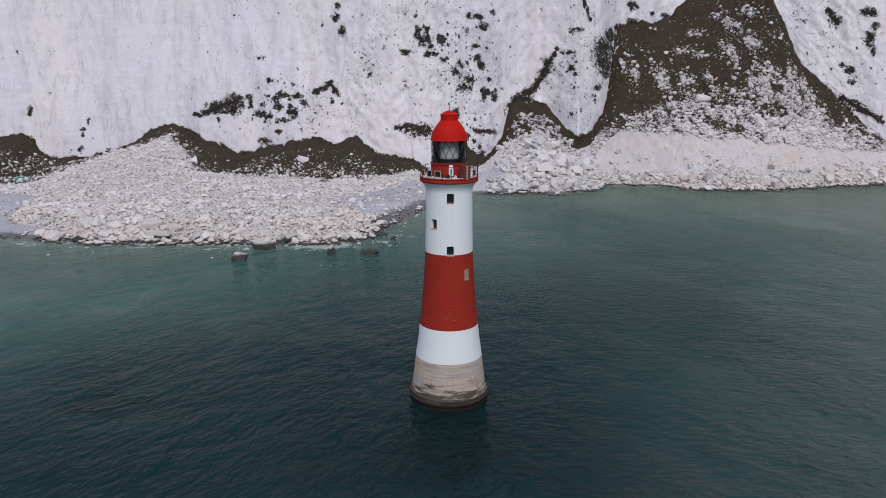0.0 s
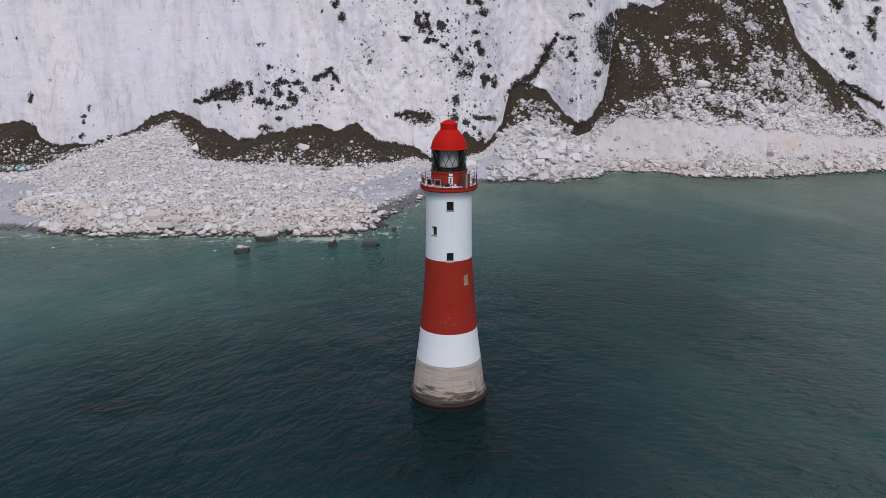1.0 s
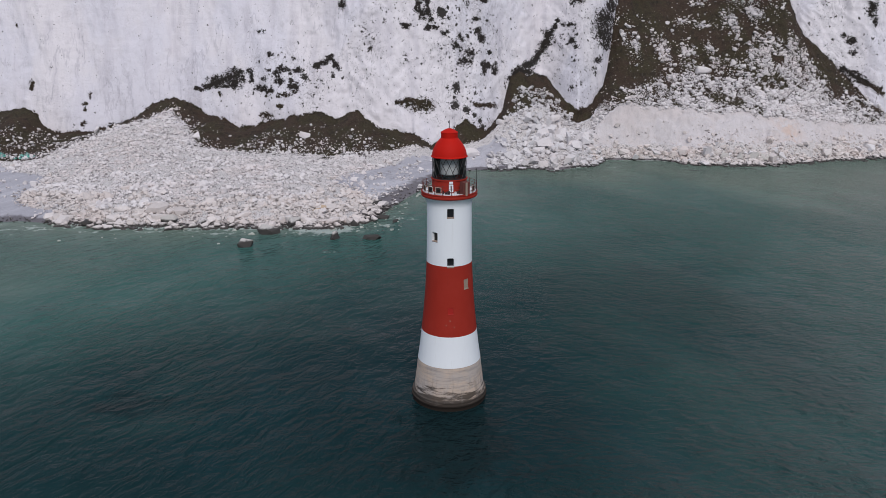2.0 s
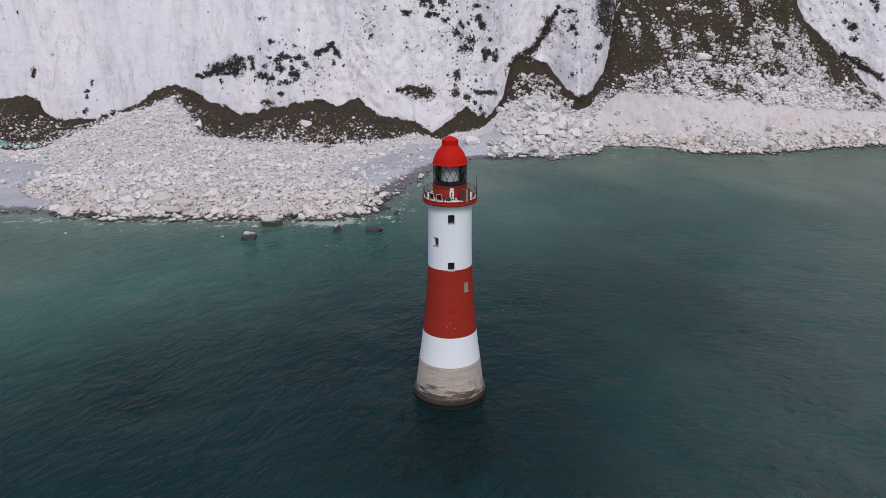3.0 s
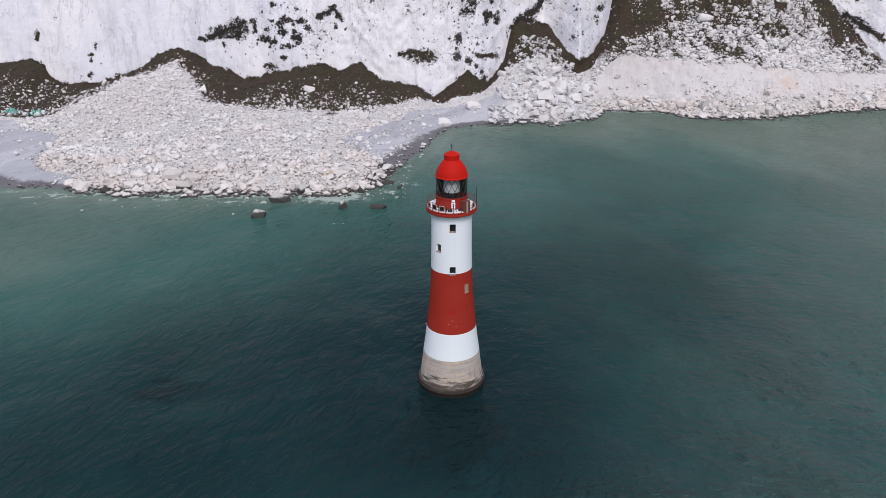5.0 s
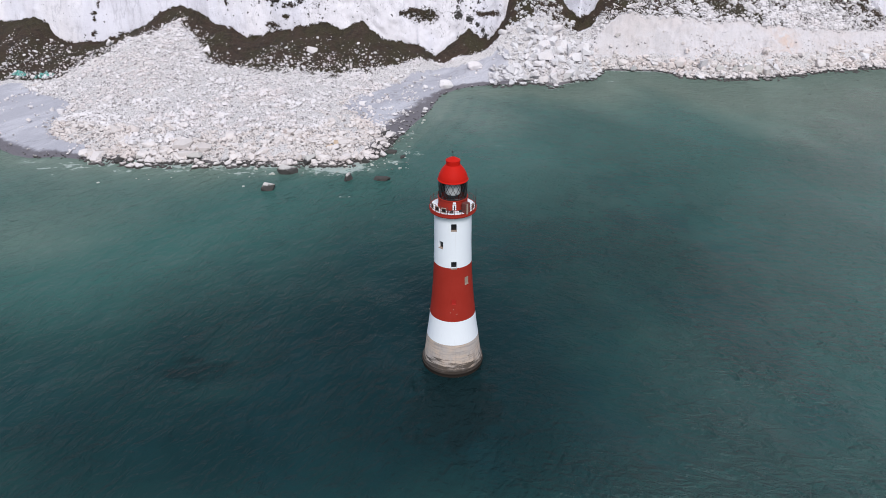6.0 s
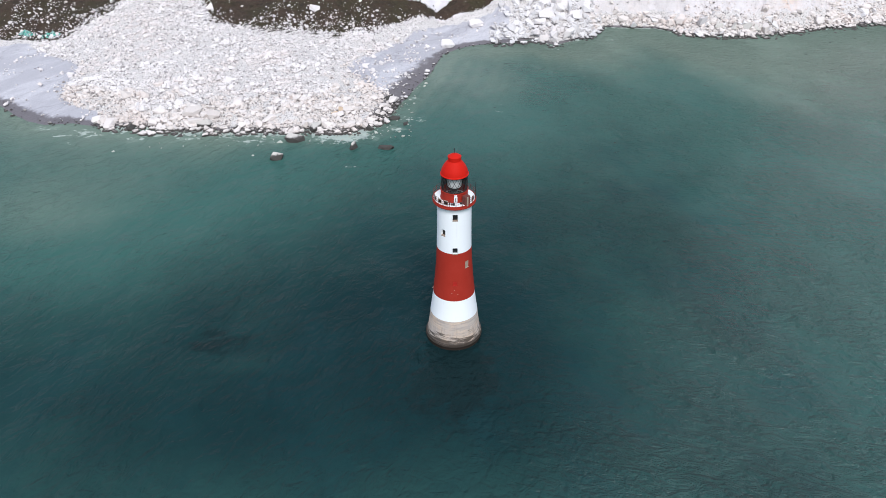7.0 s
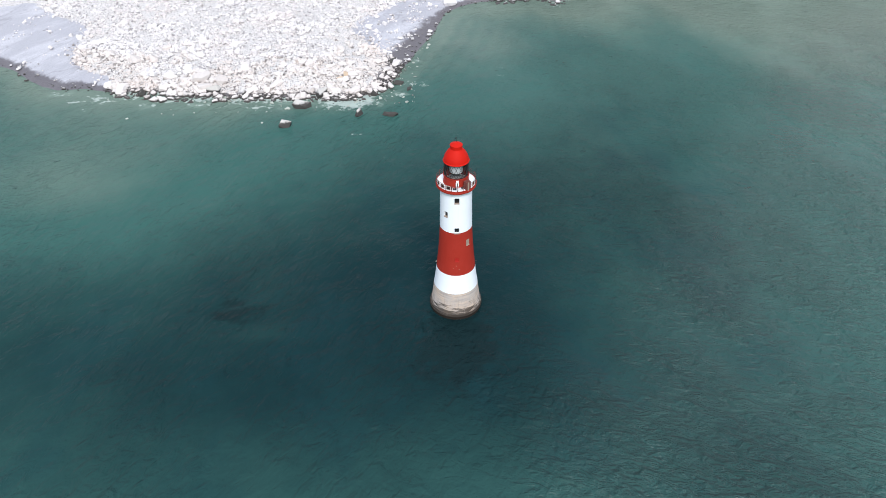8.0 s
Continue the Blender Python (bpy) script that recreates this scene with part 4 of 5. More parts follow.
def rubble_fields():
    rng = np.random.default_rng(7)
    # the fan of rubble on the western beach
    n = 105000
    x, y = rng.uniform(-172, -10, n), rng.uniform(200, 330, n)
    z, s = ground(x, y)
    keep = (s > 0.75) & (s < 4.03 + 0.22 * np.exp(-((x + 121) / 14) ** 2) * rng.uniform(0.1, 1.1, n)) & (shingle_at(x, y, s) + rng.normal(0, 0.3, n) < 0.15) & (slope_turf(x, y, z, s) + rng.normal(0, 0.3, n) < 0.2)
    pits = rough(x / 1.7, y / 2.1, 81, 2) + 0.55 * rough(x / 9, y / 11, 82, 3)
    keep &= pits > -0.18 - 0.25 * np.clip(2.9 - s, 0, 1)
    size = sizes(rng, n, 0.38, 2.8, 2.15) * (1 + 0.38 * np.exp(-np.maximum(s - 1, 0) * 1.6))
    size *= np.where(s > 2.6, 0.85, 1.0) * (1 + 0.35 * np.clip(rough(x / 7, y / 8, 86, 2) * 2, -0.6, 1))
    low = keep & (z + 2.2 * rough(x / 8, y / 8, 67, 2) < 3.6)
    high = keep & ~low
    scatter("chalk_rubble", x[high], y[high], z[high], size[high], CHALK_ROCK, "loose white chalk rubble heaped on the beach", rng)
    scatter("weathered_rubble", x[low], y[low], z[low], size[low], CREAM_ROCK, "cream weathered chalk rubble along the lower beach", rng)
    # the fresh rockfall cone
    n = 11000
    x, y = rng.uniform(18, 72, n), rng.uniform(288, 350, n)
    z, s = ground(x, y)
    keep = (s > 0.8) & (s < 4.6) & (np.abs(x - 45) < 26 - 4.5 * np.maximum(s - 2, 0) + rng.normal(0, 1.5, n)) & (rng.uniform(0, 1, n) < np.where(s > 3.3, 0.95, 0.8)) & (rough(x / 2.2, y / 2.2, 85, 2) > -0.12)
    size = sizes(rng, n, 0.7, 4.4, 1.4) * np.where(s > 3.3, 0.62, 1.0)
    scatter("rockfall", x[keep], y[keep], z[keep], size[keep], GREY_CHALK, "steep cone of angular fallen chalk blocks", rng)
    # rocks along the foot of the eastern apron
    n = 27000
    x, y = rng.uniform(64, 235, n), rng.uniform(300, 350, n)
    z, s = ground(x, y)
    keep = (s > 0.7) & (s < 2.12 + 0.4 * rng.uniform(-1, 1, n) ** 3 + 0.25 * rough(x / 9, 1.5, 66, 2))
    size = sizes(rng, n, 0.6, 3.6, 1.5)
    keep &= (rough(x / 2.2, y / 1.8, 83, 2) > -0.3) & ((s > 1.0) | (x > 100)) & (s + 0.15 * rough(x / 3, 1.5, 84, 1) > np.where(x < 100, 1.0, 0.7))
    scatter("shore_rubble", x[keep], y[keep], z[keep], size[keep], CREAM_ROCK, "cream chalk rocks along the waterline", rng)
    # small stones lodged on the apron
    n = 16000
    x, y = rng.uniform(66, 232, n), rng.uniform(308, 348, n)
    z, s = ground(x, y)
    keep = (s > 2.0) & (s < 3.02) & (rng.uniform(0, 1, n) < np.clip(0.95 - 1.1 * (s - 2) + 0.5 * rough(x / 5, y / 3, 69, 2), 0.06, 1))
    scatter("apron_stones", x[keep], y[keep], z[keep], sizes(rng, n, 0.25, 1.5, 2.2)[keep], CREAM_ROCK, "small chalk stones lodged on the bare apron", rng)
    # white stones lying in the turf of the eastern talus
    n = 130000
    x, y = rng.uniform(66, 215, n), rng.uniform(322, 412, n)
    z, s = ground(x, y)
    below = np.clip(stony(x, z) * 1.6, 0, 1)
    dense = below * (0.34 + 0.38 * np.exp(-((x - 165) / 22) ** 2)) + 0.35 * np.exp(-((s - 3.25) / 0.4) ** 2) * np.clip((x - 84) / 20, 0.25, 1)
    dense += 0.012 + 0.07 * np.clip(rough(x / 6, y / 12, 61, 2) * 2.4 - 0.3, 0, 1)
    dense *= np.clip(0.85 + 1.5 * rough(x / 3.5, y / 5, 62, 2), 0.05, 1.5)
    for bx, bz, rx, rz in np.array(BARE).reshape(-1, 4):
        dense += 0.55 * np.exp(-(((x - bx) / rx / 1.2) ** 2 + ((z - bz) / rz / 1.2) ** 2))
    keep = (s > 2.95) & (s < 4.97) & (rng.uniform(0, 1, n) < dense)
    size = sizes(rng, n, 0.36, 3.2, 1.8)
    scatter("talus_stones", x[keep], y[keep], z[keep], size[keep], CHALK_ROCK, "white chalk stones strewn over dark turf", rng)
    # white stones in the western turf
    n = 26000
    x, y = rng.uniform(-215, 16, n), rng.uniform(280, 338, n)
    z, s = ground(x, y)
    dense = np.clip(rough(x / 7, y / 7, 63, 3) * 1.8 + 0.05 - 1.2 * np.maximum(s - 4.35, 0), 0, 1) * 0.22
    dense += 0.95 * np.exp(-((x + 56) / 25) ** 4) * np.clip((4.62 - s) * 2, 0, 1) * np.clip(0.25 + 2.6 * rough(x / 5, y / 6, 70, 2), 0, 1)
    dense += 0.2 * np.exp(-((x + 35) / 22) ** 2 - ((s - 4.2) / 0.35) ** 2) + 0.5 * np.exp(-((s - 4.0) / 0.1) ** 2)
    dense += 0.75 * np.exp(-((x + 114) / 15) ** 2 - ((s - 4.25) / 0.26) ** 2) * np.clip(0.5 + 2 * rough(x / 4, y / 4, 72, 2), 0.05, 1) + 0.3 * np.exp(-((x + 62) / 30) ** 2 - ((s - 4.12) / 0.16) ** 2)
    dense += 0.6 * np.exp(-((x + 178) / 26) ** 2 - ((s - 4.05) / 0.5) ** 2) * np.clip(0.3 + 2.2 * rough(x / 5, y / 6, 71, 2), 0.05, 1)
    dense += 0.8 * np.exp(-((x + 188) / 15) ** 2 - ((z - 10.5) / 3.6) ** 2) * np.clip(0.4 + 2.4 * rough(x / 4, z / 2, 75, 2), 0, 1)
    keep = (s > 3.9) & (s < 4.9) & (rng.uniform(0, 1, n) < dense)
    size = sizes(rng, n, 0.35, 2.2, 2.0)
    scatter("turf_stones", x[keep], y[keep], z[keep], size[keep], CHALK_ROCK, "white chalk stones scattered in dark turf", rng)
    # loose stones on the grey shingle
    n = 16000
    x, y = rng.uniform(-175, 20, n), rng.uniform(205, 310, n)
    z, s = ground(x, y)
    dense = np.clip(rough(x / 6, y / 6, 65, 3) * 1.6 - 0.15, 0, 1) * 0.8 + 1.6 * np.clip((-8 - x) / 14, 0, 1) * np.clip((x + 60) / 10, 0, 1) * np.clip(rough(x / 3.4, y / 3.4, 68, 2) * 2.4 + 0.25, 0, 1) + np.where(x < -100, 0.12, 0.5) * np.exp(-((s - 1.05) / 0.15) ** 2)
    keep = (s > 0.92) & (s < 3.2) & (shingle_at(x, y, s) > 0) & (rng.uniform(0, 1, n) < dense)
    scatter("beach_stones", x[keep], y[keep], z[keep], sizes(rng, n, 0.5, 2.6, 1.9)[keep], CHALK_ROCK, "pale stones lying on grey shingle", rng)


rubble_fields()


def awash():
    """Stones lying in the shallows off the rubble, their tops just clear of the water."""
    rng = np.random.default_rng(17)
    n = 300
    x = rng.uniform(-116, -8, n)
    y = line(SHORE, 2, x) - rng.exponential(3.2, n) - 0.3
    tip = rng.uniform(0, 1, n) < 0.22
    x = np.where(tip, rng.uniform(-27, -12, n), x)
    y = np.where(tip, np.minimum(rng.uniform(198, 240, n), line(SHORE, 2, x) - 0.2), y)
    size = sizes(rng, n, 0.5, 2.6, 1.9)
    scatter("shallow_stones", x, y, -0.30 * size + rng.uniform(-0.1, 0.12, n), size, SHALLOW_ROCK, "pale stones awash in the shallow water", rng)


awash()


def boulder_mesh(seed, material, flat, ball=0.0, points=22):
    bm = rock_shape(100 + seed, flat, points, ball)
    bmesh.ops.bevel(bm, geom=list(bm.edges), offset=0.016, segments=1, affect="EDGES")
    me = bpy.data.meshes.new("boulder")
    bm.to_mesh(me)
    bm.free()
    me.materials.append(material)
    return me


def boulders():
    pale = [boulder_mesh(k, CREAM_ROCK, 0.7) for k in range(6)]
    white = [boulder_mesh(20 + k, CHALK_ROCK, 0.8, 0.0, 11) for k in range(6)]
    grey = [boulder_mesh(70 + k, GREY_CHALK, 0.9, 0.0, 9) for k in range(6)]
    dark = [boulder_mesh(40 + k, DARK_ROCK, 0.85, 0.3, 17) for k in range(4)]
    dome_rock = boulder_mesh(81, CHALK_ROCK, 0.8, 0.8, 34)
    rng = random.Random(5)

    def put(me, x, y, wide, deep, tall, label, group, sink=0.25, turn=None, z=None):
        ob = new("boulder", me)
        h = float(ground(np.array([x]), np.array([y]))[0][0]) if z is None else z
        ob.matrix_world = Matrix.LocRotScale((x, y, h + tall * (0.5 - sink) * 0.7),
                                             Euler((rng.uniform(-.2, .2), rng.uniform(-.2, .2), rng.uniform(0, 6.3) if turn is None else turn)), (wide, deep, tall))
        tagged(ob, label, "boulder", group)

    sea_rocks = "boulders standing in the shallows"
    put(dark[0], -52.7, 183.2, 4.9, 3.6, 4.2, "dark weedy boulder standing in shallow sea water", sea_rocks, 0.32, 0.2, 0)
    put(dark[1], -49.4, 196.2, 7.2, 4.4, 5.0, "broad dark boulder with a pale top in shallow water", sea_rocks, 0.34, -0.1, 0)
    put(dark[2], -29.7, 190.9, 4.2, 3.2, 4.4, "small rounded grey boulder in shallow sea water", sea_rocks, 0.34, 0.7, 0)
    put(dark[3], -20.0, 190.2, 6.0, 2.8, 2.9, "low brown boulder awash in shallow sea water", sea_rocks, 0.34, 0.1, 0)
    for k, (x, y, w, h) in enumerate(((-18.5, 213.5, 4.6, 1.8), (-21.5, 231.0, 5.0, 2.6), (-23.0, 222.0, 3.4, 2.2), (-14.5, 209.0, 3.0, 1.4), (-26.5, 205.0, 4.2, 2.6))):
        put(dark[k % 4], x, y, w, w * .7, h, "dark wet rock at the tip of the rubble beach", "rocks at the tip", 0.2, 0.5 * k, 0)
    put(white[2], 110.4, 303.6, 5.4, 4.0, 3.2, "flat white chalk block lying in the water's edge", "eastern shore boulders", 0.3, 0.1, 0)
    put(grey[1], 114.0, 310.5, 6.4, 5.0, 7.2, "tall upright chalk block at the foot of the apron", "eastern shore boulders", 0.15, 0.3)
    # dark-based rocks whose colour stands for the shaded recess under the blocks
    for x, y, w in ((127.0, 308.5, 5.0), (132.5, 308.0, 5.6), (137.5, 308.5, 4.8), (120.5, 309.0, 4.4)):
        put(dark[int(w * 10) % 4], x, y, w, w * .8, w * .95, "grey chalk boulder with recess shade painted on its base", "eastern shore boulders", 0.2)
    put(white[0], 126.0, 361.0, 8.6, 5.5, 6.0, "huge white chalk block lying on the turf talus", "blocks on the talus", 0.2, 0.1)
    put(white[1], -57.4, 303.5, 6.4, 4.6, 5.0, "large white chalk block in the dark turf", "blocks on the slope", 0.25, -0.2)
    put(dome_rock, -0.6, 288.5, 7.2, 5.6, 6.0, "large pale boulder alone on grey shingle", "blocks in the cove", 0.25, 0.15)
    put(white[2], -150.0, 315.0, 4.5, 3.4, 4.6, "white chalk block at the top of the scree", "blocks on the slope", 0.25)
    put(white[3], -106.0, 309.0, 4.0, 3.2, 4.2, "white chalk block at the edge of the turf", "blocks on the slope", 0.25)
    for x, y, w, d, h in ((-86.0, 212.0, 7.6, 6.2, 4.6), (-113.5, 225.5, 5.6, 4.6, 3.0), (-106.5, 224.5, 4.6, 4.0, 3.4)):
        put(pale[4], x, y, w, d, h, "broad pale chalk slab leaning in the rubble", "slabs in the rubble", 0.25)
    put(dome_rock, 12.0, 309.0, 8.6, 6.0, 5.6, "broad rounded white boulder under the turf bank", "blocks in the cove", 0.25, 0.4)
    for x, y, w in ((-24.0, 279.0, 4.2), (-28.0, 277.0, 3.0), (-32.0, 258.0, 4.4), (-35.0, 261.0, 3.2), (-38.0, 250.0, 3.6)):
        put(rng.choice(white), x, y, w, w * .7, w * .5, "white chalk block half sunk in grey shingle", "blocks in the cove", 0.3)
    ochre = boulder_mesh(60, OCHRE_ROCK, 0.7)
    for x, y, w in ((-36.5, 214.5, 3.4), (-34.0, 215.5, 2.8), (-38.5, 212.0, 2.4)):
        put(ochre, x, y, w, w * .8, w * .7, "ochre stained boulder among white rubble", "ochre boulders", 0.2)
    # the largest blocks along the western waterline
    for x, y, w in ((-113, 208, 8), (-92, 210, 5.0), (-84, 208.5, 6.5), (-79, 211, 7.5), (-67, 207, 4.5), (-60, 209, 5.5), (-46, 207.5, 7), (-40, 206.5, 5),
                    (-33, 206, 5.5), (-26, 209, 4.5), (-23, 224, 5), (-20, 229, 6), (-98, 214, 5), (-72, 219, 6), (-54, 217, 5), (-90, 226, 5), (-104, 232, 4.5)):
        put(rng.choice(pale), x, y, w, w * rng.uniform(.6, .8), w * rng.uniform(.45, .6), "cream chalk boulder at the edge of the rubble beach", "shore boulders", 0.35)
    for x, y, w in ((-81, 206.5, 5.6), (-44, 204.5, 6.0), (-106, 206, 5.0), (-70, 204.5, 3.6)):
        put(rng.choice(dark), x, y, w, w * .75, w * .72, "grey boulder with a dark wet base at the waterline", "shore boulders", 0.2)
    # blocks of the rockfall cone
    for k in range(62):
        x, y = rng.gauss(45, 9), rng.uniform(297, 330)
        w = rng.uniform(2.8, 7.4)
        put(rng.choice(grey + white[:2]), x, y, w, w * rng.uniform(.6, .85), w * rng.uniform(.6, .9), "angular white chalk block in the rockfall", "rockfall blocks", 0.02)
    # blocks along the eastern waterline
    for k in range(95):
        x = rng.uniform(66, 215) if k % 3 == 0 else rng.gauss(122, 20)
        yb = coast(np.array([x]))[0][:, 0]
        y = yb[1] + rng.uniform(-0.2, 1.0) * (yb[2] - yb[1]) + max(0, rng.uniform(-0.3, 0.28)) * (yb[3] - yb[2])
        w = rng.uniform(2.0, 4.2) if k % 6 else rng.uniform(4.5, 6.5)
        put(rng.choice(pale + grey), x, y, w, w * rng.uniform(.6, .85), w * rng.uniform(.65, .9), "cream chalk boulder at the foot of the apron", "eastern shore boulders", 0.1)
    # blocks on the eastern talus
    for k in range(45):
        x, y = rng.gauss(148, 24), rng.uniform(334, 372)
        w = rng.uniform(1.8, 4.0)
        put(rng.choice(white), x, y, w, w * rng.uniform(.6, .85), w * rng.uniform(.6, .9), "white chalk block on the turf talus", "blocks on the talus", 0.3)


boulders()


def debris(x, y, w, tilt, label):
    """A heap of torn netting on bent wreckage, washed up at the back of the beach."""
    z = float(ground(np.array([x]), np.array([y]))[0][0])
    thing = tagged(new("beach_debris"), label, "debris", "washed-up debris")
    thing.matrix_world = pose(x, y, z, 0, 0, tilt)
    bm = bmesh.new()
    bmesh.ops.create_grid(bm, x_segments=18, y_segments=10, size=0.5)
    for v in bm.verts:
        px, py = v.co.x * w, v.co.y * w * 0.6
        edge = max(0.0, 1 - (2 * v.co.x) ** 2) * max(0.0, 1 - (2 * v.co.y) ** 2)
        v.co = (px, py, 2.2 * edge * (0.6 + 0.9 * noise.noise((px * 0.7, py * 0.7, x))) + 0.12)
    bmesh.ops.delete(bm, geom=[fc for fc in bm.faces if noise.noise((fc.calc_center_median() * 0.9) + Vector((x, 0, 5))) > 0.34], context="FACES")
    bmesh.ops.solidify(bm, geom=bm.faces[:], thickness=0.08)
    part("netting", bm, GREEN_NET, thing, "torn green fishing net")
    for k in range(5):
        rng = random.Random(k + int(w * 10))
        a = Vector((rng.uniform(-.6, .6) * w, rng.uniform(-.5, .3) * w, rng.uniform(0, .5)))
        b = a + Vector((rng.uniform(-1.8, 1.8), rng.uniform(-1.2, 1.2), rng.uniform(0.1, 1.0)))
        bm = bmesh.new()
        rod(bm, a, b, 0.14, 7)
        part("beam", bm, GREY_NET, thing, "bent dark beam")


debris(-166.5, 286.5, 8.4, 15, "heap of green netting and dark wreckage on the beach")
debris(-176.5, 286.0, 6.4, -25, "smaller heap of green netting washed up on shingle")


# ---------------------------------------------------------------- lighthouse
TOWER_X, TOWER_Y, TOWER_Z = 0.85, 100.7, -0.13
PROFILE = [(-6, 6.9), (-1.0, 5.98), (0, 5.71), (2, 5.40), (4, 5.12), (6.75, 4.80), (9, 4.47), (11.5, 4.19), (14.5, 3.87), (18, 3.58), (22.2, 3.37), (26, 3.29),
           (30.6, 3.25), (31.0, 3.27), (31.5, 3.42), (31.9, 3.72), (32.1, 3.95)]


def radius(z):
    return float(np.interp(z, [p[0] for p in PROFILE], [p[1] for p in PROFILE]))


# bearing, sill, head, width of the windows, and what fills them
WINDOWS = [(2.8, 29.35, 30.72, 1.02, BLACK), (-40.0, 25.72, 27.1, 1.0, BLACK), (2.9, 22.02, 23.45, 1.02, BLACK), (44.7, 18.5, 20.05, 0.95, BOARD), (2.8, 14.95, 15.98, 0.82, BRIGHT)]


def tower_band(name, z0, z1, material, parent, label, steps):
    """One painted length of the wall, with the window openings cut through it."""
    cuts = []
    for bearing, sill, head, wide, _ in WINDOWS:
        half = math.degrees(math.asin(wide / 2 / radius((sill + head) / 2)))
        cuts.append((bearing - half, bearing + half, sill, head))
    angles = sorted({round(a, 4) for a in list(np.arange(-180, 180, 5.0)) + [v for c in cuts for v in c[:2]]})
    heights = sorted({round(z, 4) for z in list(np.linspace(z0, z1, steps + 1)) + [v for c in cuts for v in c[2:] if z0 < v < z1]})
    rows = [(radius(z), z) for z in heights]
    bm = bmesh.new()
    verts = [[bm.verts.new((r * math.sin(radians(a)), -r * math.cos(radians(a)), z)) for a in angles] for r, z in rows]
    na = len(angles)
    for i in range(len(rows) - 1):
        zm = (rows[i][1] + rows[i + 1][1]) / 2
        for j in range(na):
            a0, a1 = angles[j], angles[(j + 1) % na] + (360 if j == na - 1 else 0)
            am = (a0 + a1) / 2
            if any(c[0] < am < c[1] and c[2] < zm < c[3] for c in cuts):
                continue
            bm.faces.new((verts[i][j], verts[i][(j + 1) % na], verts[i + 1][(j + 1) % na], verts[i + 1][j]))
    # reveals of the openings
    for c in cuts:
        if z0 < (c[2] + c[3]) / 2 < z1:
            lo, hi = max(c[2], z0), min(c[3], z1)
            ring = [(c[0], lo), (c[1], lo), (c[1], hi), (c[0], hi)]
            outer = [bm.verts.new(((radius(z)) * math.sin(radians(a)), -(radius(z)) * math.cos(radians(a)), z)) for a, z in ring]
            inner = [bm.verts.new(((radius(z) - .55) * math.sin(radians(a)), -(radius(z) - .55) * math.cos(radians(a)), z)) for a, z in ring]
            for q in range(4):
                bm.faces.new((outer[q], inner[q], inner[(q + 1) % 4], outer[(q + 1) % 4]))
    return smooth(part(name, bm, material, parent, label), 30)


def ring_at(angle, r, z):
    return Vector((r * math.sin(radians(angle)), -r * math.cos(radians(angle)), z))


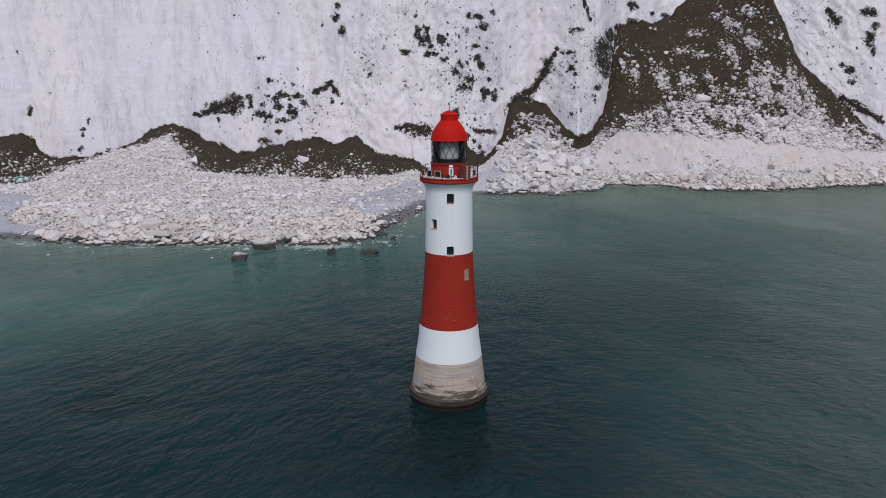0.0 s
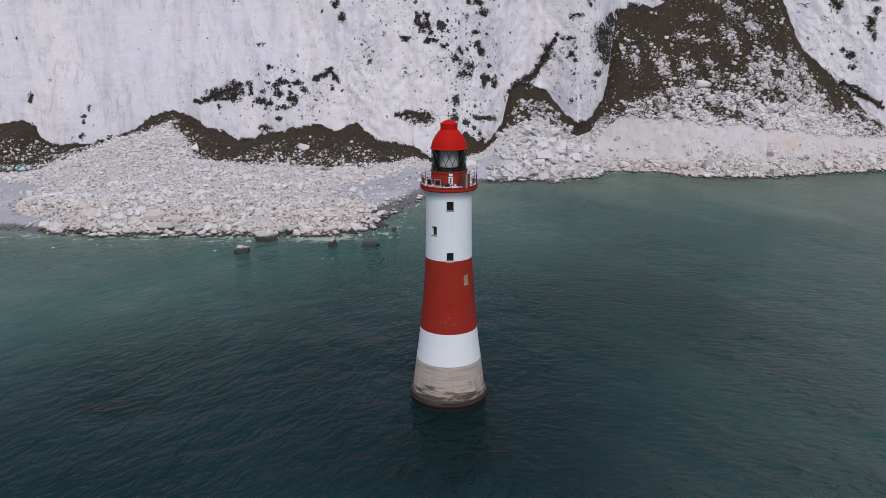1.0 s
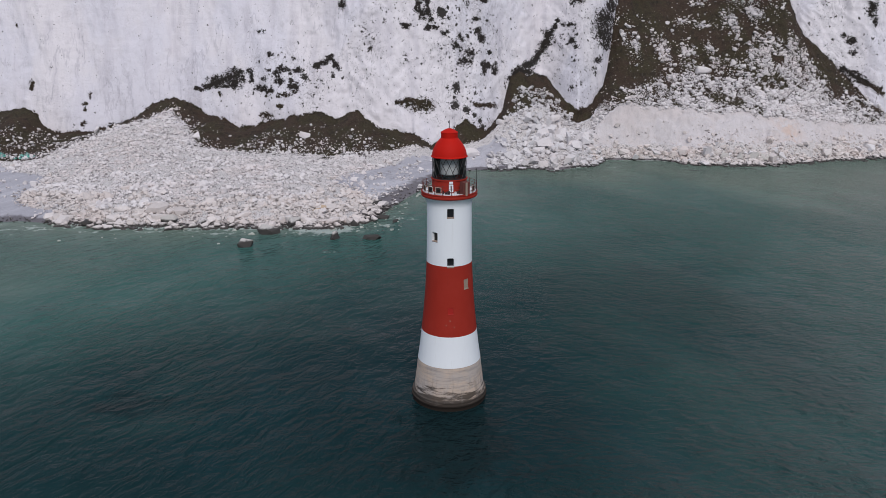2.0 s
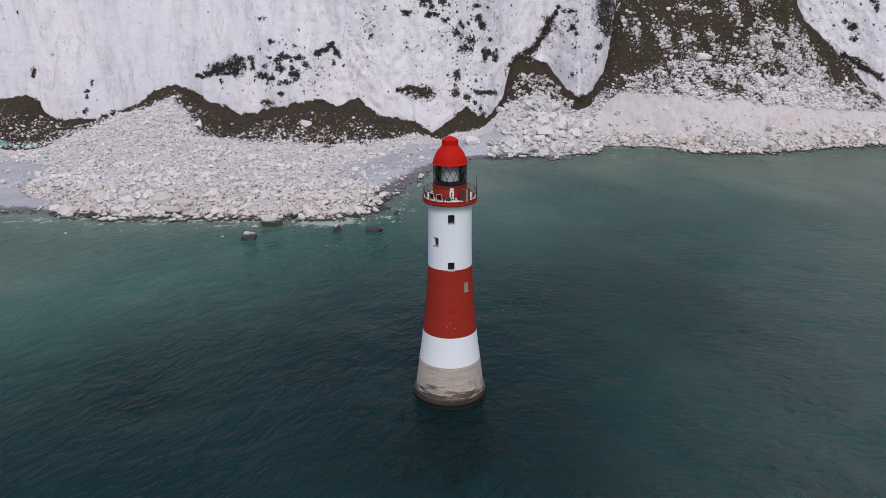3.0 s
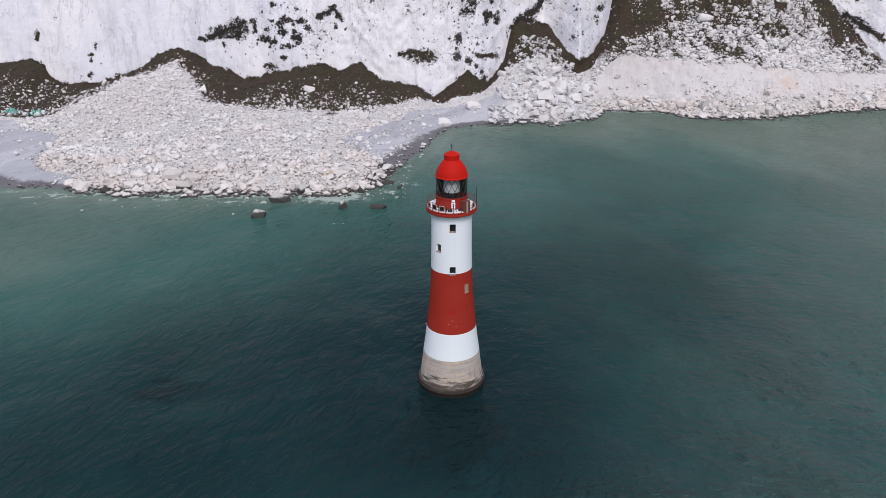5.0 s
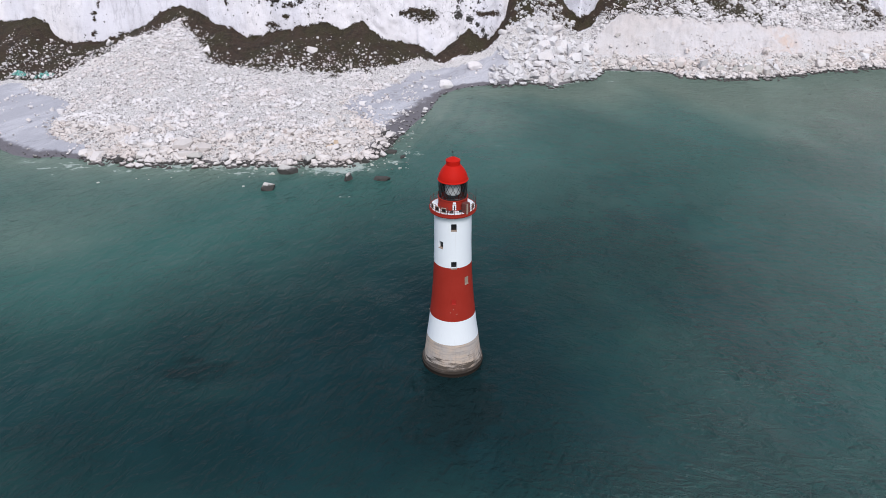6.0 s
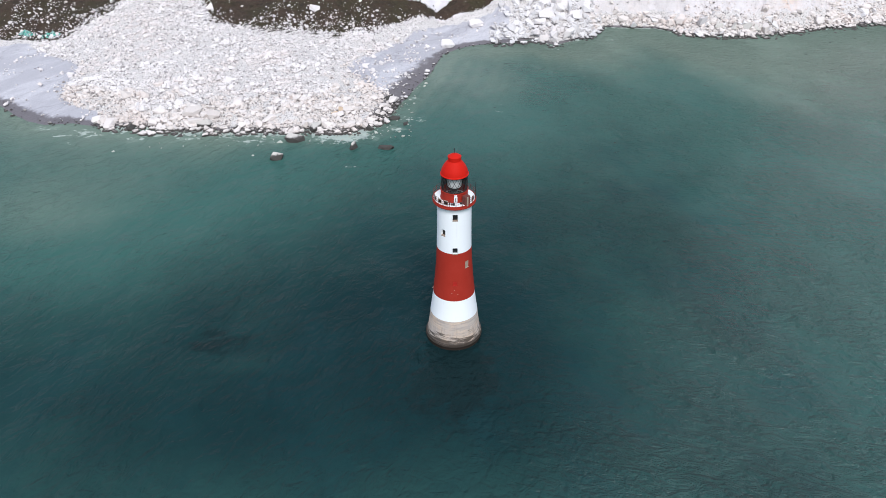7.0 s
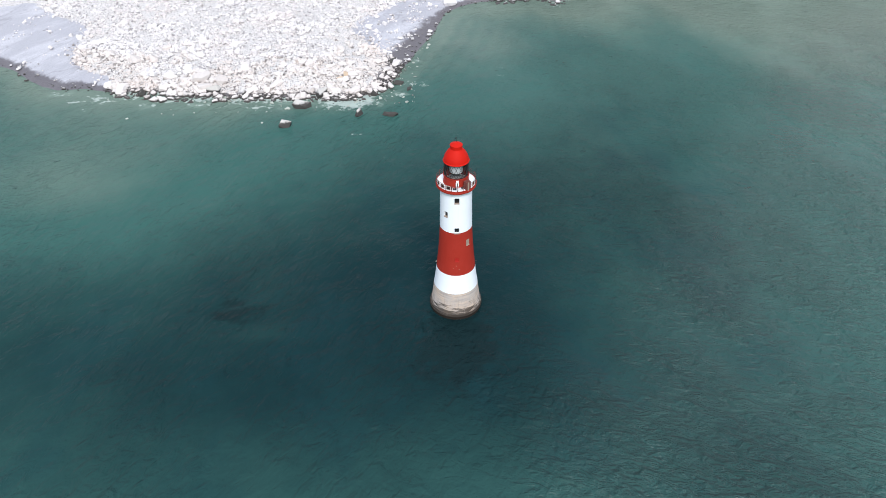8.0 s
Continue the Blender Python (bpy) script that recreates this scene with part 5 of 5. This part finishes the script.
def lighthouse():
    house = tagged(new("lighthouse"), "red and white banded lighthouse rising from the sea", "lighthouse")
    house.matrix_world = pose(TOWER_X, TOWER_Y, TOWER_Z)
    bm = bmesh.new()
    lathe(bm, [(radius(z) - .05, z) for z in (-6, -3, 0, 2, 4, 6, 6.74)], 72)
    footing = smooth(part("granite_base", bm, GRANITE, house, "bare weathered granite courses stained by weed"), 30)
    rng = random.Random(11)
    for k in range(15):
        z0, z1 = -.6 + .49 * k + .012, -.6 + .49 * (k + 1) - .012
        proud = rng.uniform(-.012, .012)
        bm = bmesh.new()
        lathe(bm, [(radius(z0) - .06, z0), (radius(z0) + proud - .015, z0), (radius(z0 + .03) + proud, z0 + .03), (radius(z1 - .03) + proud, z1 - .03), (radius(z1) + proud - .015, z1), (radius(z1) - .06, z1)], 72)
        smooth(part("stone_course", bm, GRANITE, footing), 20)
    tower_band("lower_white_band", 6.75, 11.5, WHITE, house, "white painted masonry", 6)
    tower_band("red_band", 11.5, 22.2, RED, house, "dark red painted masonry", 12)
    tower_band("upper_white_band", 22.2, 32.1, WHITE, house, "white painted masonry", 18)
    for z, r in ((0.95, 5.72), (1.6, 5.58)):
        bm = bmesh.new()
        lathe(bm, [(r - .2, z - .22), (r + .10, z - .2), (r + .10, z + .06), (r - .2, z + .16)], 72)
        part("plinth_ring", bm, GRANITE, house)
    for bearing, sill, head, wide, fill in WINDOWS:
        mid = (sill + head) / 2
        turn = radians(bearing)
        bm = bmesh.new()
        at = ring_at(bearing, radius(mid) - (.5 if fill is BLACK else .14), mid)
        box(bm, (wide - .1, .06, head - sill - .1), at, turn, .01)
        win = part("window", bm, fill, house, "deep set window")
        bm = bmesh.new()
        for dx in (-1, 1):
            box(bm, (.09, .1, head - sill), at + Vector((dx * (wide / 2 - .06) * math.cos(turn), dx * (wide / 2 - .06) * math.sin(turn), 0)), turn)
        for dz in (-1, 1):
            box(bm, (wide - .2, .1, .09), at + Vector((0, 0, dz * ((head - sill) / 2 - .05))), turn)
        part("frame", bm, IRON if fill is BLACK else fill, win)
        if fill is not BRIGHT:
            bm = bmesh.new()
            across, out = Vector((math.cos(turn), math.sin(turn), 0)), Vector((math.sin(turn), -math.cos(turn), 0))
            face = ring_at(bearing, radius(head) * math.cos(wide / 2 / radius(head)) - .012, 0)
            for side in (-1, 1):
                outline = [(side * wide / 2, head), (0.0, head)] + [(side * wide / 2 * math.sin(q * math.pi / 8), head - .12 * (1 - math.cos(q * math.pi / 8))) for q in (1, 2, 3, 4)]
                front = [bm.verts.new(face + across * u + Vector((0, 0, v))) for u, v in outline]
                back = [bm.verts.new(p.co - out * .3) for p in front]
                bm.faces.new(front)
                for q in range(len(front)):
                    bm.faces.new((front[q], back[q], back[(q + 1) % len(front)], front[(q + 1) % len(front)]))
            bmesh.ops.recalc_face_normals(bm, faces=bm.faces)
            part("arch", bm, WHITE if sill > 22 else RED, win, "curved window head")
        bm = bmesh.new()
        box(bm, (wide + .02, .62, .12), ring_at(bearing, radius(sill) - .28, sill + .03), turn, .02)
        part("sill", bm, BOARD if fill is not BRIGHT else BRIGHT, win, "weathered stone sill")
    # gallery
    bm = bmesh.new()
    rings = lathe(bm, [(3.60, 31.96), (3.98, 32.08), (4.06, 32.20), (4.06, 32.42), (4.0, 32.46), (4.0, 32.62), (4.08, 32.66), (4.08, 32.78), (3.86, 32.78)], 72)
    smooth(part("gallery_cornice", bm, RED, house, "dark red gallery cornice"), 30)
    bm = bmesh.new()
    lathe(bm, [(3.87, 32.70), (3.87, 32.80), (2.2, 32.86)], 72)
    part("gallery_deck", bm, WHITE, house, "white painted walkway")
    posts = 20
    for k in range(posts):
        a = 360 / posts * k + 4
        bm = bmesh.new()
        rod(bm, ring_at(a, 3.92, 32.76), ring_at(a, 3.92, 34.05), .042, 6)
        box(bm, (.16, .16, .06), ring_at(a, 3.92, 32.80), radians(a))
        bmesh.ops.create_uvsphere(bm, u_segments=6, v_segments=4, radius=.07, matrix=Matrix.Translation(ring_at(a, 3.92, 34.07)))
        part("railing_post", bm, RUSTY, house)
    for z in (33.2, 33.62, 34.02):
        bm = bmesh.new()
        for k in range(60):
            rod(bm, ring_at(6 * k, 3.92, z), ring_at(6 * k + 6, 3.92, z), .024, 5)
        part("rail", bm, RUSTY, house)
    # lantern drum with lockers, panels and a door
    bm = bmesh.new()
    lathe(bm, [(2.62, 32.82), (2.62, 33.0), (2.52, 33.04), (2.5, 34.45), (2.62, 34.5), (2.62, 34.66), (2.2, 34.7)], 64)
    smooth(part("lantern_drum", bm, RED, house, "dark red lantern wall"), 30)
    for a, r in ((-44, 3.80), (-24, 3.80), (-66, 3.80), (62, 3.80)):
        bm = bmesh.new()
        box(bm, (.74, .07, .72), ring_at(a, r, 33.42), radians(a), .015)
        panel = part("solar_panel", bm, BLACK, house, "square black panel")
        bm = bmesh.new()
        c, s = math.cos(radians(a)), math.sin(radians(a))
        at = ring_at(a, r + .02, 33.42)
        for dx in (-1, 1):
            box(bm, (.07, .1, .86), at + Vector((dx * .4 * c, dx * .4 * s, 0)), radians(a))
        for dz in (-1, 1):
            box(bm, (.73, .1, .07), at + Vector((0, 0, dz * .4)), radians(a))
        part("panel_frame", bm, CREAM, panel, "pale frame")
    bm = bmesh.new()
    box(bm, (1.15, .9, 1.75), ring_at(38, 3.5, 33.65), radians(38), .04)
    locker = part("locker", bm, RUSTY, house, "brownish red gallery locker")
    bm = bmesh.new()
    box(bm, (.34, .1, 1.9), ring_at(36, 4.06, 33.55), radians(36), .02)
    part("locker_post", bm, BOARD, locker, "grey weathered post")
    bm = bmesh.new()
    box(bm, (.62, .16, 1.1), ring_at(5, 2.62, 33.55), radians(5), .03)
    box(bm, (.52, .2, .3), ring_at(5, 2.64, 34.35), radians(5), .03)
    plate = part("vent_plate", bm, WHITE, house, "white plate with a dark slot")
    bm = bmesh.new()
    box(bm, (.14, .06, .8), ring_at(5, 2.72, 33.55), radians(5))
    part("slot", bm, BLACK, plate)
    rng = random.Random(3)
    for a in (-8, -2, 14, 22, 28, -16):
        bm = bmesh.new()
        box(bm, (rng.uniform(.2, .5), rng.uniform(.2, .4), rng.uniform(.2, .6)), ring_at(a, rng.uniform(3.0, 3.6), 33.02), radians(a), .04)
        part("deck_box", bm, rng.choice((CREAM, WHITE, IRON)), house)
    bm = bmesh.new()
    rod(bm, ring_at(82, 3.95, 32.8), ring_at(82, 3.95, 36.1), .05, 6)
    part("aerial", bm, IRON, house, "thin dark aerial")
    # lantern: glazing, lattice of bars, lens
    for k in range(16):
        bm = bmesh.new()
        q = [bm.verts.new(ring_at(a, 2.33, z)) for a, z in ((22.5 * k, 34.7), (22.5 * k + 22.5, 34.7), (22.5 * k + 22.5, 37.7), (22.5 * k, 37.7))]
        bm.faces.new(q)
        bmesh.ops.solidify(bm, geom=bm.faces[:], thickness=.02)
        pane = part("pane", bm, GLASS, house)
        pane.visible_shadow = False
    for k in range(16):
        for way in (-1, 1):
            bm = bmesh.new()
            for q in range(6):
                a = 22.5 * k + way * 34.2 * q / 6
                rod(bm, ring_at(a, 2.42, 34.7 + q / 2), ring_at(a + way * 5.7, 2.42, 35.2 + q / 2), .042, 5)
            part("glazing_bar", bm, IRON, house)
    # black sheet added behind the lens so the lantern interior looks dark
    bm = bmesh.new()
    inner, outer = ([[bm.verts.new(ring_at(a, r, z)) for a in range(62, 299, 8)] for z in (34.7, 37.68)] for r in (2.22, 2.27))
    for low, high in (inner, outer):
        for k in range(len(low) - 1):
            bm.faces.new((low[k], low[k + 1], high[k + 1], high[k]))
    for a, b in zip(inner, outer):
        for k in range(len(a) - 1):
            bm.faces.new((a[k], a[k + 1], b[k + 1], b[k]))
    for k in (0, -1):
        bm.faces.new((inner[0][k], inner[1][k], outer[1][k], outer[0][k]))
    bmesh.ops.recalc_face_normals(bm, faces=bm.faces)
    part("lantern_dark_backing", bm, BLACK, house, "added black backing for the dark lantern interior")
    for z in (34.72, 37.68):
        bm = bmesh.new()
        lathe(bm, [(2.36, z - .06), (2.47, z - .06), (2.47, z + .06), (2.36, z + .06), (2.36, z - .06)], 48)
        part("glazing_ring", bm, IRON, house)
    bm = bmesh.new()
    prof = [(.05, 35.1), (1.28, 35.15)] + [(1.30 + .06 * math.sin(math.pi * (k + .5) / 12) + .02 * (k % 2), 35.2 + k * .2) for k in range(12)] + [(1.25, 37.62), (.05, 37.66)]
    lathe(bm, prof, 32)
    smooth(part("lens", bm, LENS, house, "pale glass lens barrel"), 25)
    bm = bmesh.new()
    rings = lathe(bm, [(.9, 34.6), (.8, 35.1), (1.25, 35.12), (1.25, 35.2), (.2, 35.2)], 24)
    part("lens_pedestal", bm, IRON, house)
    # roof
    bm = bmesh.new()
    dome = [(2.3, 37.66), (2.6, 37.64), (2.63, 37.74), (2.5, 37.86), (2.47, 38.1), (2.38, 38.5), (2.22, 38.9), (1.98, 39.35), (1.70, 39.75), (1.42, 40.08), (1.24, 40.28), (1.19, 40.34)]
    lathe(bm, dome, 64)
    smooth(part("dome", bm, DOME_RED, house, "bright red lantern dome"), 30)
    bm = bmesh.new()
    rings = lathe(bm, [(1.15, 40.1), (1.19, 40.3), (1.19, 41.0), (1.24, 41.03), (1.24, 41.12), (1.1, 41.2), (.6, 41.5), (.12, 41.66)], 40)
    cap(bm, rings[-1])
    ventilator = smooth(part("ventilator", bm, DOME_RED, house, "bright red roof ventilator"), 30)
    bm = bmesh.new()
    rod(bm, (0, 0, 41.6), (0, 0, 42.75), .05, 6)
    box(bm, (.16, .05, .24), (-.1, 0, 42.5))
    part("weather_vane", bm, IRON, ventilator)
    for a, z in ((1.6, 14.0), (-6.5, 13.35), (10.5, 13.05)):
        bm = bmesh.new()
        box(bm, (.12, .06, .12), ring_at(a, radius(z), z), radians(a), .01)
        part("wall_plate", bm, CREAM, house, "small pale plate")
    # hooks and mooring stubs on the flanks
    bm = bmesh.new()
    box(bm, (.9, 1.1, .18), ring_at(-126, radius(10.0) + .35, 9.9), radians(-126), .03)
    box(bm, (.18, .9, .5), ring_at(-126, radius(10.0) + .25, 9.6), radians(-126), .03)
    landing = part("landing_ledge", bm, BOARD, house, "weathered landing ledge")
    bm = bmesh.new()
    for dx in (-3.5, 3.5):
        rod(bm, ring_at(-126 + dx, radius(10.0) + .8, 9.9), ring_at(-126 + dx, radius(10.0) + .8, 11.0), .05, 6)
    rod(bm, ring_at(-129.5, radius(10.0) + .8, 11.0), ring_at(-122.5, radius(10.0) + .8, 11.0), .05, 6)
    part("guard_rail", bm, IRON, landing)
    for a, z in ((-118, 12.0), (95, 11.9)):
        bm = bmesh.new()
        rod(bm, ring_at(a, radius(z) - .1, z), ring_at(a, radius(z) + .5, z), .09, 6)
        part("bracket", bm, IRON, house)


lighthouse()
